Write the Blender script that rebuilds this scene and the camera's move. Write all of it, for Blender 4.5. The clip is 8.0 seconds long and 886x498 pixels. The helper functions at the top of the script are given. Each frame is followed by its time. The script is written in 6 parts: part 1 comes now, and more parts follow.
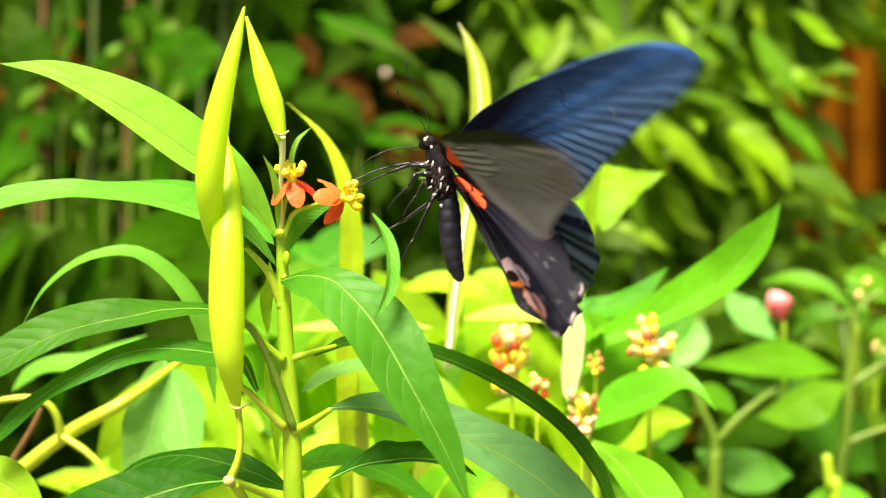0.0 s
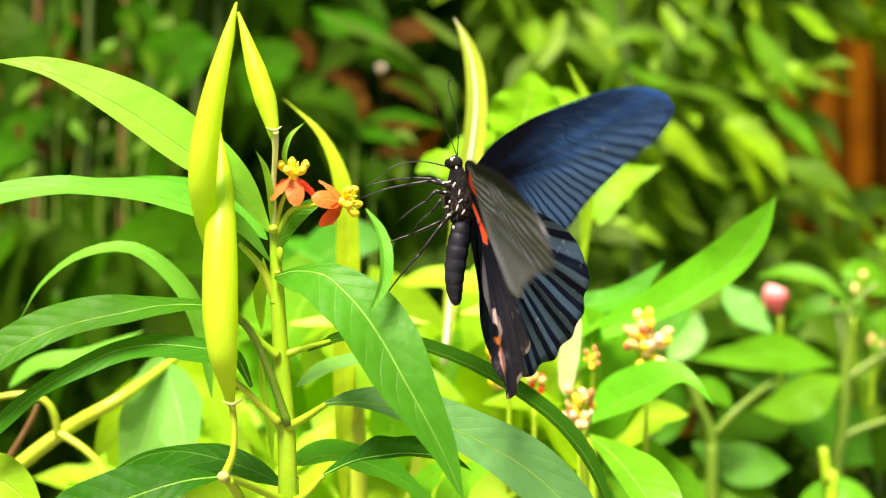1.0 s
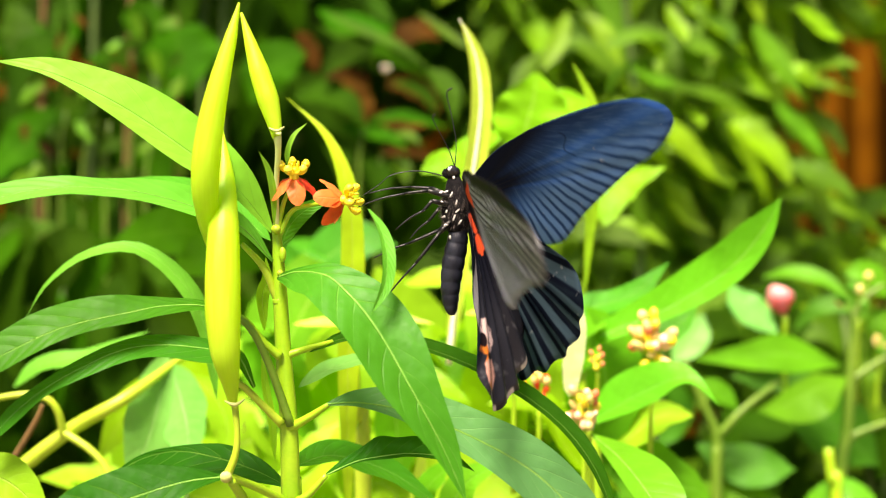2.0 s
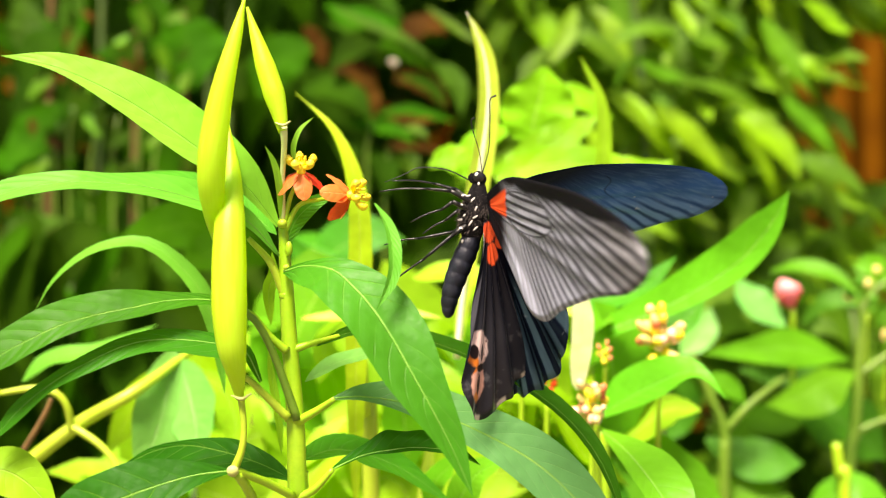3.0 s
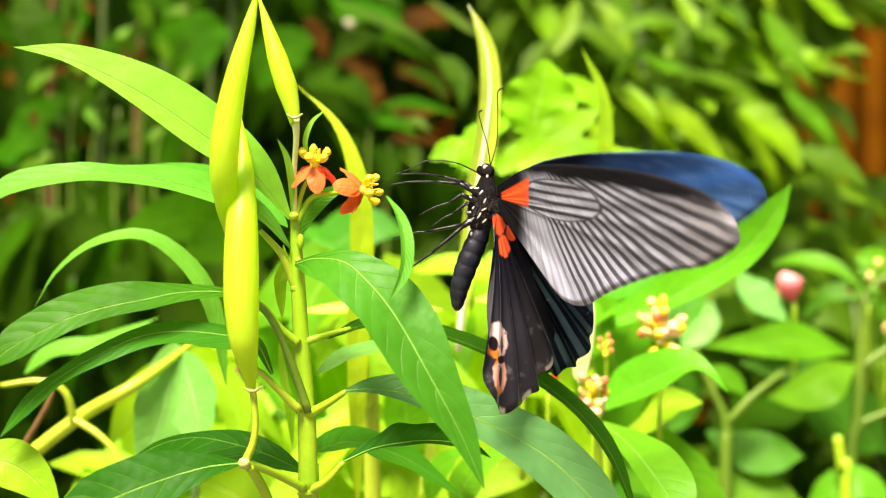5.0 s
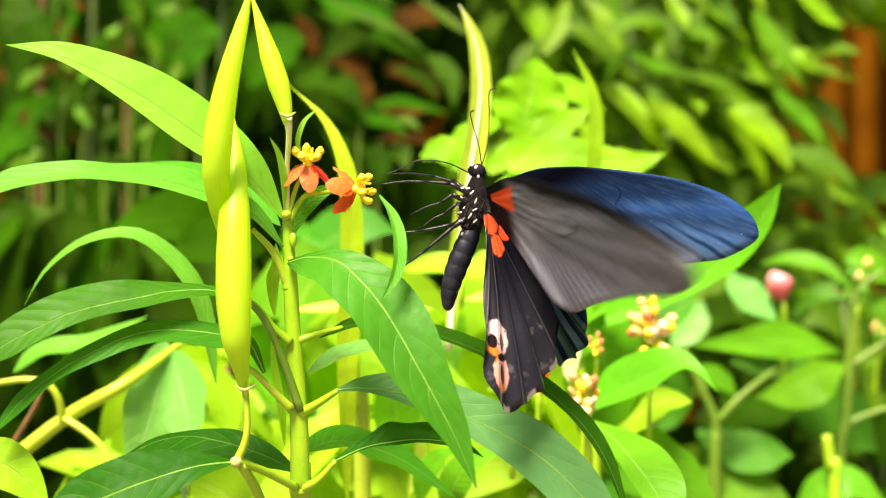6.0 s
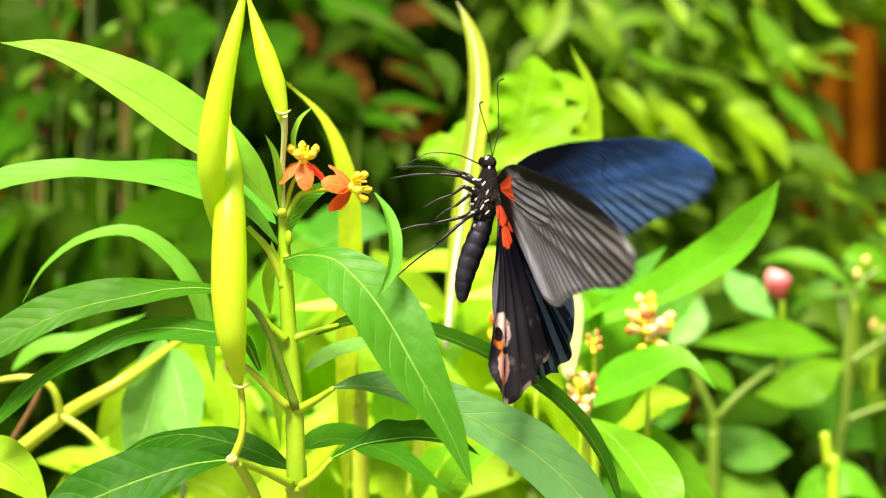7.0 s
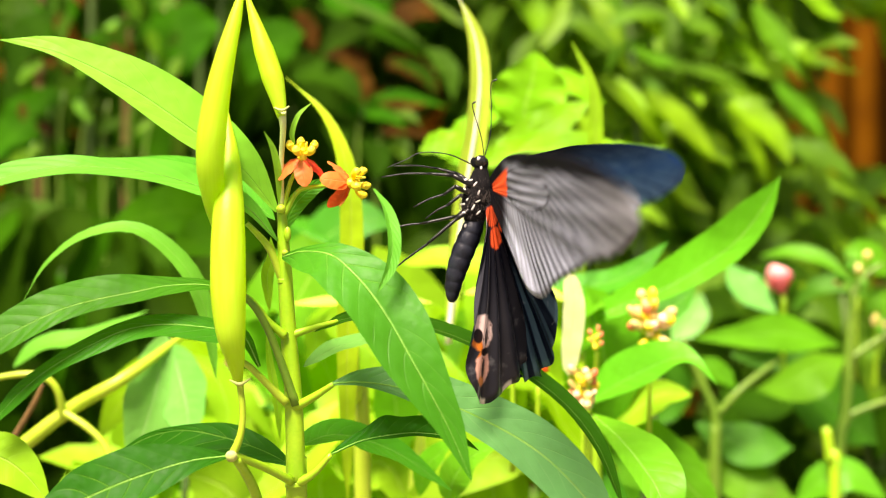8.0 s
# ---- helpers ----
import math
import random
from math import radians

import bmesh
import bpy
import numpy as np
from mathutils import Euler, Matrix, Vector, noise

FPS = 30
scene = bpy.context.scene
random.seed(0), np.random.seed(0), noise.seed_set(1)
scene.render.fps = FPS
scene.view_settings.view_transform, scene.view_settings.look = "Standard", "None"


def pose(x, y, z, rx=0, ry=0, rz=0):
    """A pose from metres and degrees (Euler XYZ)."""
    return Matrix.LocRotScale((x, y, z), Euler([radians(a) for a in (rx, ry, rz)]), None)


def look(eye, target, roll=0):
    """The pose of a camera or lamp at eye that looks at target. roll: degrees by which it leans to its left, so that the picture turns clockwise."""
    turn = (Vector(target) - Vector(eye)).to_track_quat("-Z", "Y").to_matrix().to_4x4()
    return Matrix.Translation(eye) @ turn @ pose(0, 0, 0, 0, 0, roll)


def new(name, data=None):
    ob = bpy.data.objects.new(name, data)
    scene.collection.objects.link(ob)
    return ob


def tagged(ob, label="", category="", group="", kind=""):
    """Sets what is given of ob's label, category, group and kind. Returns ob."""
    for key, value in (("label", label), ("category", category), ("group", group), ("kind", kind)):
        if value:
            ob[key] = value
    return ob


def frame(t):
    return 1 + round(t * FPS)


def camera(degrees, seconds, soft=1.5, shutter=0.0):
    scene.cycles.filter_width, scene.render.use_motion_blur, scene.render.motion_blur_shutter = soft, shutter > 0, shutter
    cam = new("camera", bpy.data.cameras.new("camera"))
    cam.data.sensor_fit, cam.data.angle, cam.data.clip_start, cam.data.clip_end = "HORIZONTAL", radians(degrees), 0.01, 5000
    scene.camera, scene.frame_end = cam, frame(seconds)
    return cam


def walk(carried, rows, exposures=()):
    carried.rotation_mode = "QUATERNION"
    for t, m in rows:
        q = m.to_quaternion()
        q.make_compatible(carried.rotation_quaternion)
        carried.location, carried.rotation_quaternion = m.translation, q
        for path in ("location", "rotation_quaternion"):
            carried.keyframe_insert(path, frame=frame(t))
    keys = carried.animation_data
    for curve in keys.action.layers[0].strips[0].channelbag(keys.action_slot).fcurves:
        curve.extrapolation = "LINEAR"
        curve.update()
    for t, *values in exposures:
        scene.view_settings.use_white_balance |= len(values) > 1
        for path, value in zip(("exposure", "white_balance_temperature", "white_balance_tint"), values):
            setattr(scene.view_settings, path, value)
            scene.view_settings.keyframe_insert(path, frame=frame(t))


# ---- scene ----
cam = camera(36.0, 8.0, soft=1.15, shutter=0.8)
cam.data.dof.use_dof = True
cam.data.dof.focus_distance = 0.32
cam.data.dof.aperture_fstop = 12.0
CAMERA_PATH = [  # seconds, yaw, pitch, roll
    (0.0, 0.041, 0.792, -0.101),
    (0.5, -0.227, 0.484, -0.083),
    (1.0, -0.109, 0.582, 0.123),
    (1.5, 0.008, 0.611, 0.089),
    (3.0, 0.407, 0.359, 0.116),
    (3.5, 0.637, 0.005, 0.064),
    (4.0, 0.496, -0.148, -0.047),
    (4.5, 0.597, 0.062, 0.089),
    (6.0, 0.059, 0.008, -0.001),
    (6.5, 0.000, 0.000, 0.000),
    (7.0, -0.015, -0.086, 0.017),
    (7.5, -0.006, -0.287, 0.018),
    (8.0, 0.045, -0.258, 0.117),
]
walk(cam, [(t, pose(0, 0, 0.75, 90 + pitch, roll, yaw)) for t, yaw, pitch, roll in CAMERA_PATH],
     exposures=[(0, 1.37, 7600, 20), (8, 1.37, 7600, 20)])

# ---- light ----
SUN_ELEVATION, SUN_AZIMUTH = 62, 204
world = bpy.data.worlds.new("sky")
scene.world = world
world.use_nodes = True
wn = world.node_tree.nodes
sky = wn.new("ShaderNodeTexSky")
sky.sky_type = "NISHITA"
sky.sun_disc = False
sky.air_density, sky.dust_density = 0.7, 3.0
sky.sun_elevation, sky.sun_rotation = radians(SUN_ELEVATION), radians(SUN_AZIMUTH)
wn["Background"].inputs[1].default_value = 0.06
world.node_tree.links.new(sky.outputs[0], wn["Background"].inputs[0])
sun = new("sun", bpy.data.lights.new("sun", "SUN"))
sun.data.energy, sun.data.angle, sun.data.color = 5.0, radians(20), (1.0, 0.95, 0.84)
az, el = radians(SUN_AZIMUTH), radians(SUN_ELEVATION)
sun.matrix_world = look((math.sin(az) * 5, math.cos(az) * 5, 5 * math.tan(el)), (0, 0, 0))


# ---- materials ----
class Nodes:
    """A small builder of node graphs."""

    def __init__(self, name):
        self.mat = bpy.data.materials.new(name)
        self.mat.use_nodes = True
        self.tree = self.mat.node_tree
        self.bsdf = self.tree.nodes["Principled BSDF"]
        self.out = self.tree.nodes["Material Output"]

    def add(self, kind, **inputs):
        node = self.tree.nodes.new("ShaderNode" + kind)
        for k, v in inputs.items():
            self.feed(node, k, v)
        return node

    def feed(self, node, key, v):
        sock = node.inputs[int(key[1:])] if key[0] == "i" and key[1:].isdigit() else node.inputs[key.replace("_", " ")]
        if isinstance(v, bpy.types.NodeSocket):
            self.tree.links.new(v, sock)
        elif isinstance(v, bpy.types.Node):
            self.tree.links.new(v.outputs[0], sock)
        elif isinstance(v, tuple) and len(v) == 3 and sock.type == "RGBA":
            sock.default_value = (*v, 1)
        else:
            sock.default_value = v

    def math(self, op, a, b=0.0, c=0.0):
        node = self.add("Math", i0=a, i1=b, i2=c)
        node.operation = op
        return node.outputs[0]

    def mix(self, f, a, b):
        node = self.add("MixRGB", Fac=f, Color1=a, Color2=b)
        return node.outputs[0]

    def ramp(self, f, lo, hi):
        node = self.add("MapRange", Value=f, From_Min=lo, From_Max=hi)
        node.interpolation_type = "SMOOTHSTEP"
        return node.outputs[0]

    def noise(self, scale, detail=3.0, coords=None, out="Fac"):
        node = self.add("TexNoise", Scale=scale, Detail=detail)
        self.feed(node, "Vector", coords if coords is not None else self.coords("Object"))
        return node.outputs[out]

    def coords(self, kind="Object"):
        return self.add("TexCoord").outputs[kind]

    def surface(self, **inputs):
        for k, v in inputs.items():
            self.feed(self.bsdf, k, v)
        return self

    def bump(self, height, strength=0.3, distance=0.0005):
        node = self.add("Bump", Strength=strength, Distance=distance, Height=height)
        self.feed(self.bsdf, "Normal", node.outputs[0])
        return node.outputs[0]


def leaf_material(name, colour, vein, through_colour, veins=14, rough=0.44, spread=0.25, thin=0.35, ribs=0.5, gloss=0.4):
    """A leaf blade: midrib, side veins, mottling, light that passes through."""
    g = Nodes(name)
    sep = g.add("SeparateXYZ", Vector=g.coords("UV"))
    across = g.math("ABSOLUTE", g.math("MULTIPLY_ADD", sep.outputs[0], 2.0, -1.0))
    along = sep.outputs[1]
    wob = g.math("MULTIPLY_ADD", g.noise(60.0, 1.0), 0.06, along)
    mid = g.math("MULTIPLY", g.ramp(across, 0.055, 0.012), g.math("MULTIPLY_ADD", g.noise(90.0, 2.0), 0.9, 0.25))
    saw = g.math("FRACT", g.math("MULTIPLY", g.math("SUBTRACT", wob, g.math("MULTIPLY", g.math("POWER", across, 1.3), 0.16)), float(veins)))
    side = g.math("ABSOLUTE", g.math("SUBTRACT", saw, 0.5))
    side = g.math("MULTIPLY", g.ramp(side, 0.07, 0.0), g.math("MULTIPLY", g.ramp(across, 0.98, 0.55), ribs))
    side = g.math("MULTIPLY", side, g.ramp(g.noise(75.0, 2.0), 0.3, 0.65))
    line = g.math("MAXIMUM", g.math("MULTIPLY", mid, 0.75), g.math("MULTIPLY", side, 0.38))
    pillow = g.math("MULTIPLY", g.ramp(g.math("ABSOLUTE", g.math("SUBTRACT", saw, 0.5)), 0.0, 0.45), ribs * 0.22)
    rnd = g.add("ObjectInfo").outputs["Random"]
    isl = g.add("NewGeometry").outputs["Random Per Island"]
    vary = g.math("ADD", g.math("MULTIPLY", rnd, 0.5), g.math("MULTIPLY", isl, 0.5))
    big, fine = g.ramp(g.noise(38.0, 3.0), 0.3, 0.7), g.noise(420.0, 4.0)
    shade = g.math("MULTIPLY_ADD", g.math("ADD", vary, g.math("MULTIPLY", big, 0.7)), spread * 1.6, 1.0 - spread * 1.35)
    shade = g.math("MULTIPLY", shade, g.math("MULTIPLY_ADD", fine, 0.3, 0.85))
    hue = g.add("HueSaturation", Hue=g.math("MULTIPLY_ADD", vary, 0.03, 0.485), Saturation=1.0, Value=shade, Color=g.mix(line, colour, vein))
    spots = g.ramp(g.noise(160.0, 2.0), 0.74, 0.8)
    col = g.mix(g.math("MULTIPLY", spots, 0.35), hue.outputs[0], (0.20, 0.15, 0.03))
    g.surface(Base_Color=col, Roughness=g.math("MULTIPLY_ADD", fine, 0.25, rough - 0.1), IOR=1.42, Specular_IOR_Level=gloss)
    height = g.math("ADD", g.math("MULTIPLY", line, -1.0), g.math("MULTIPLY", fine, 0.25))
    height = g.math("ADD", g.math("ADD", height, pillow), g.math("MULTIPLY", g.noise(110.0, 2.0), 1.6))
    nrm = g.bump(height, 0.6, 0.0008)
    tr = g.add("BsdfTranslucent", Color=g.mix(line, through_colour, vein), Normal=nrm)
    both = g.add("MixShader", Fac=thin, i1=g.bsdf.outputs[0], i2=tr.outputs[0])
    g.feed(g.out, "Surface", both.outputs[0])
    return g.mat


def plain(name, colour, second, rough=0.5, scale=60.0, bump=0.2, vary=False, metal=0.0, **more):
    """Two tones mixed by noise at two scales, with fine relief."""
    g = Nodes(name)
    a, b = g.noise(scale, 3.0), g.noise(scale * 9, 4.0)
    f = g.ramp(g.math("MULTIPLY_ADD", b, 0.35, g.math("MULTIPLY", a, 0.75)), 0.35, 0.75)
    col = g.mix(f, colour, second)
    if vary:
        col = g.add("HueSaturation", Hue=0.5, Saturation=1.0, Value=g.math("MULTIPLY_ADD", g.add("ObjectInfo").outputs["Random"], 1.0, 0.4), Color=col).outputs[0]
    g.surface(Base_Color=col, Roughness=g.math("MULTIPLY_ADD", b, 0.2, rough - 0.1), Metallic=metal, **more)
    g.bump(b, bump, 0.0004)
    return g.mat


LEAF_LIGHT = leaf_material("leaf_light_green", (0.1, 0.36, 0.03), (0.24, 0.53, 0.09), (0.25, 0.62, 0.035), veins=14, gloss=0.2, rough=0.46)
LEAF_TENDER = leaf_material("leaf_tender_green", (0.19, 0.47, 0.035), (0.27, 0.55, 0.08), (0.4, 0.77, 0.05), veins=12, ribs=0.3, spread=0.2, gloss=0.2, rough=0.46)
LEAF_MID = leaf_material("leaf_mid_green", (0.045, 0.28, 0.014), (0.26, 0.57, 0.1), (0.14, 0.52, 0.018), veins=12, ribs=0.6, gloss=0.2, rough=0.42)
LEAF_LANCE = leaf_material("leaf_lance_green", (0.038, 0.22, 0.011), (0.24, 0.52, 0.1), (0.11, 0.41, 0.016), veins=11, ribs=0.75, gloss=0.22, rough=0.42)
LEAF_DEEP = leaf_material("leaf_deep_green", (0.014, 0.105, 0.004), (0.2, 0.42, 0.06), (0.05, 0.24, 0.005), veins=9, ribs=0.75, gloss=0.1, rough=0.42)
LEAF_YELLOW = leaf_material("leaf_yellow_green", (0.25, 0.52, 0.02), (0.5, 0.72, 0.12), (0.42, 0.79, 0.035), veins=10, ribs=0.2, gloss=0.15)
LEAF_LIME = leaf_material("leaf_lime", (0.17, 0.38, 0.006), (0.34, 0.54, 0.04), (0.34, 0.6, 0.006), veins=9, ribs=0.5, spread=0.4, gloss=0.25)
LEAF_LOBED = leaf_material("pale_lobed_leaf", (0.18, 0.46, 0.012), (0.36, 0.6, 0.08), (0.32, 0.68, 0.012), veins=6, ribs=0.6, spread=0.4, gloss=0.15)
LEAF_SHRUB = leaf_material("shrub_leaf", (0.062, 0.16, 0.004), (0.17, 0.3, 0.02), (0.18, 0.38, 0.004), veins=9, spread=0.5, rough=0.55, gloss=0.2)
# LEAF_DARK, LEAF_VINE and LEAF_SHADY are darkened: the shrubs' shade put into colour
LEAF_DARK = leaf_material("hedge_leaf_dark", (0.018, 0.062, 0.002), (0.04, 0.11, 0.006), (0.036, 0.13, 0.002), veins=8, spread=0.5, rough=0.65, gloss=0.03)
LEAF_FRESH = leaf_material("leaf_fresh_green", (0.1, 0.37, 0.012), (0.3, 0.58, 0.07), (0.22, 0.6, 0.012), veins=12, ribs=0.4, gloss=0.18)
# dark copy of the stem green; the canes' shade is in its colour
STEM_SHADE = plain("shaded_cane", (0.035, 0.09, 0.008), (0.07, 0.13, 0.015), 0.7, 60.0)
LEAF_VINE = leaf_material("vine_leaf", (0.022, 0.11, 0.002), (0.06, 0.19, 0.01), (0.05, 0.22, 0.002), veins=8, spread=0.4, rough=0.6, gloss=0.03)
LEAF_SHADY = leaf_material("shady_leaf", (0.04, 0.12, 0.006), (0.09, 0.2, 0.02), (0.1, 0.26, 0.005), veins=8, spread=0.5, rough=0.6, gloss=0.1)
# brown leaf skin that stands in for fence and soil between the shrubs
LEAF_BROWN = leaf_material("brown_filler_leaf", (0.07, 0.03, 0.004), (0.09, 0.042, 0.008), (0.09, 0.04, 0.004), veins=7, ribs=0.3, spread=0.8, rough=0.7, gloss=0.06)
STEM_MID = plain("mid_green_stem", (0.09, 0.2, 0.01), (0.14, 0.26, 0.02), 0.5, 90.0)
LEAF_SOFT = leaf_material("soft_leaf", (0.05, 0.18, 0.008), (0.13, 0.3, 0.04), (0.11, 0.34, 0.008), veins=9, ribs=0.2, rough=0.5, gloss=0.2)
LEAF_BUSH = leaf_material("bush_leaf", (0.08, 0.25, 0.008), (0.18, 0.42, 0.05), (0.2, 0.52, 0.012), veins=9, ribs=0.25, spread=0.4, gloss=0.15)
LEAF_VIVID = leaf_material("leaf_vivid_green", (0.095, 0.38, 0.015), (0.24, 0.58, 0.08), (0.26, 0.66, 0.02), veins=11, ribs=0.4, gloss=0.2, rough=0.4)
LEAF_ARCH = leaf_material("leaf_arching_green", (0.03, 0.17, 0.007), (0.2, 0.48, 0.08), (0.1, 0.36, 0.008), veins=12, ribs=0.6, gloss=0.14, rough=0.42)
LEAF_SAGE = leaf_material("leaf_sage_green", (0.09, 0.28, 0.085), (0.36, 0.6, 0.2), (0.16, 0.5, 0.06), veins=14, rough=0.36, ribs=0.35, gloss=0.75)
LEAF_GOLDEN = leaf_material("golden_green_blade", (0.4, 0.7, 0.025), (0.62, 0.8, 0.15), (0.55, 0.87, 0.04), veins=8, ribs=0.15, spread=0.2, gloss=0.15)
LEAF_CREAM = leaf_material("cream_yellow_blade", (0.6, 0.84, 0.08), (0.85, 0.92, 0.4), (0.72, 0.95, 0.1), veins=6, ribs=0.1, spread=0.12)
LEAF_PALE = leaf_material("pale_blade", (0.78, 0.87, 0.45), (0.84, 0.9, 0.55), (0.78, 0.9, 0.45), veins=6, ribs=0.1, spread=0.12)
# rib whitened to paint the blown-out light along the cream blade
LIT_RIB = plain("lit_midrib", (0.8, 0.84, 0.55), (0.86, 0.88, 0.68), 0.5, 300.0)
LEAF_BLUE = leaf_material("leaf_blue_green", (0.15, 0.46, 0.08), (0.32, 0.6, 0.18), (0.26, 0.56, 0.12), veins=10, ribs=0.4)
STEM = plain("green_stem", (0.26, 0.52, 0.014), (0.36, 0.6, 0.022), 0.42, 150.0)
STALK_PALE = plain("cream_stalk", (0.55, 0.68, 0.2), (0.66, 0.74, 0.34), 0.5, 120.0)
MIDRIB = plain("pale_midrib", (0.12, 0.36, 0.03), (0.22, 0.46, 0.06), 0.5, 200.0)
STEM_YELLOW = plain("yellow_stem", (0.34, 0.52, 0.02), (0.42, 0.58, 0.04), 0.45, 90.0)
TWIG = plain("brown_twig", (0.09, 0.05, 0.008), (0.16, 0.09, 0.02), 0.85, 200.0, 0.5)
NODE_SCAR = plain("pale_leaf_scar", (0.4, 0.46, 0.1), (0.5, 0.52, 0.2), 0.6, 300.0)
PETAL = leaf_material("orange_petal", (0.86, 0.22, 0.05), (0.9, 0.4, 0.14), (0.94, 0.38, 0.08), veins=5, ribs=0.3, spread=0.2)
PETAL_RED = leaf_material("red_petal", (0.78, 0.075, 0.02), (0.84, 0.16, 0.05), (0.88, 0.13, 0.03), veins=5, ribs=0.3, spread=0.2)
CORONA = plain("yellow_corona", (0.9, 0.7, 0.015), (0.93, 0.78, 0.06), 0.45, 200.0)
BUD_CREAM = plain("cream_bud", (0.7, 0.55, 0.12), (0.8, 0.6, 0.3), 0.5, 120.0)
BUD_PINK = plain("blush_bud", (0.78, 0.42, 0.24), (0.85, 0.66, 0.42), 0.5, 200.0)
BUD_RED = plain("reddish_bud", (0.65, 0.16, 0.06), (0.75, 0.3, 0.1), 0.5, 120.0)
PINK = plain("pink_petal", (0.75, 0.09, 0.13), (0.85, 0.36, 0.36), 0.5, 60.0)
PALE_FLOWER = plain("white_wing_scales", (0.42, 0.4, 0.3), (0.52, 0.48, 0.38), 0.5, 60.0)
# soil made paler so that it reflects light onto the wings' undersides
SOIL = plain("bounce_soil", (0.11, 0.085, 0.055), (0.17, 0.14, 0.095), 0.95, 12.0, 0.8)
BOARD = plain("rust_brown_board", (0.065, 0.021, 0.0008), (0.11, 0.04, 0.0015), 0.9, 9.0, 0.5, vary=True, Specular_IOR_Level=0.03)


def pod_material():
    g = Nodes("seed_pod_skin")
    sep = g.add("SeparateXYZ", Vector=g.coords("UV"))
    stripes = g.noise(9.0, 2.0, g.add("CombineXYZ", X=g.math("MULTIPLY", sep.outputs[0], 9.0), Y=g.math("MULTIPLY", sep.outputs[1], 0.7)).outputs[0])
    seam = g.ramp(g.math("ABSOLUTE", g.math("SUBTRACT", sep.outputs[0], 0.54)), 0.03, 0.005)
    fine = g.noise(600.0, 3.0)
    col = g.mix(g.ramp(stripes, 0.3, 0.7), (0.5, 0.76, 0.025), (0.6, 0.84, 0.06))
    col = g.mix(g.math("MULTIPLY", seam, 0.35), col, (0.34, 0.52, 0.02))
    g.surface(Base_Color=col, Roughness=0.38)
    g.bump(g.math("ADD", g.math("MULTIPLY", stripes, 0.6), g.math("MULTIPLY", fine, 0.3)), 0.25, 0.0005)
    tr = g.add("BsdfTranslucent", Color=(0.74, 0.97, 0.06))
    g.feed(g.out, "Surface", g.add("MixShader", Fac=0.5, i1=g.bsdf.outputs[0], i2=tr.outputs[0]).outputs[0])
    return g.mat


POD = pod_material()


def wing_coords(g):
    sep = g.add("SeparateXYZ", Vector=g.coords("UV"))
    return sep.outputs[0], sep.outputs[1]


def streaks(g, a, count, lo, hi, phase=0.0):
    """Thin bands that run along the veins."""
    w = g.math("FRACT", g.math("MULTIPLY_ADD", a, float(count), phase))
    return g.ramp(g.math("ABSOLUTE", g.math("SUBTRACT", w, 0.5)), hi, lo)


def box_mask(g, v, lo, hi, soft=0.03):
    return g.math("MULTIPLY", g.ramp(v, lo - soft, lo + soft), g.ramp(v, hi + soft, hi - soft))


def spot(g, a, s, ca, cs, ra, rs, edge=0.35):
    """A round mark at (ca, cs) of the wing's own coordinates."""
    da = g.math("DIVIDE", g.math("SUBTRACT", a, ca), ra)
    ds = g.math("DIVIDE", g.math("SUBTRACT", s, cs), rs)
    d = g.math("SQRT", g.math("ADD", g.math("MULTIPLY", da, da), g.math("MULTIPLY", ds, ds)))
    d = g.math("MULTIPLY_ADD", g.noise(700.0, 2.0), 0.3, g.math("ADD", d, -0.15))
    return g.ramp(d, 1.0 + edge * 0.5, 1.0 - edge * 0.5)


def own_mm(g):
    """The wing's own plane in millimetres: outwards from the root, and towards the tail."""
    sep = g.add("SeparateXYZ", Vector=g.coords("Object"))
    return g.math("MULTIPLY", sep.outputs[0], 1000.0), g.math("MULTIPLY", sep.outputs[1], 1000.0)


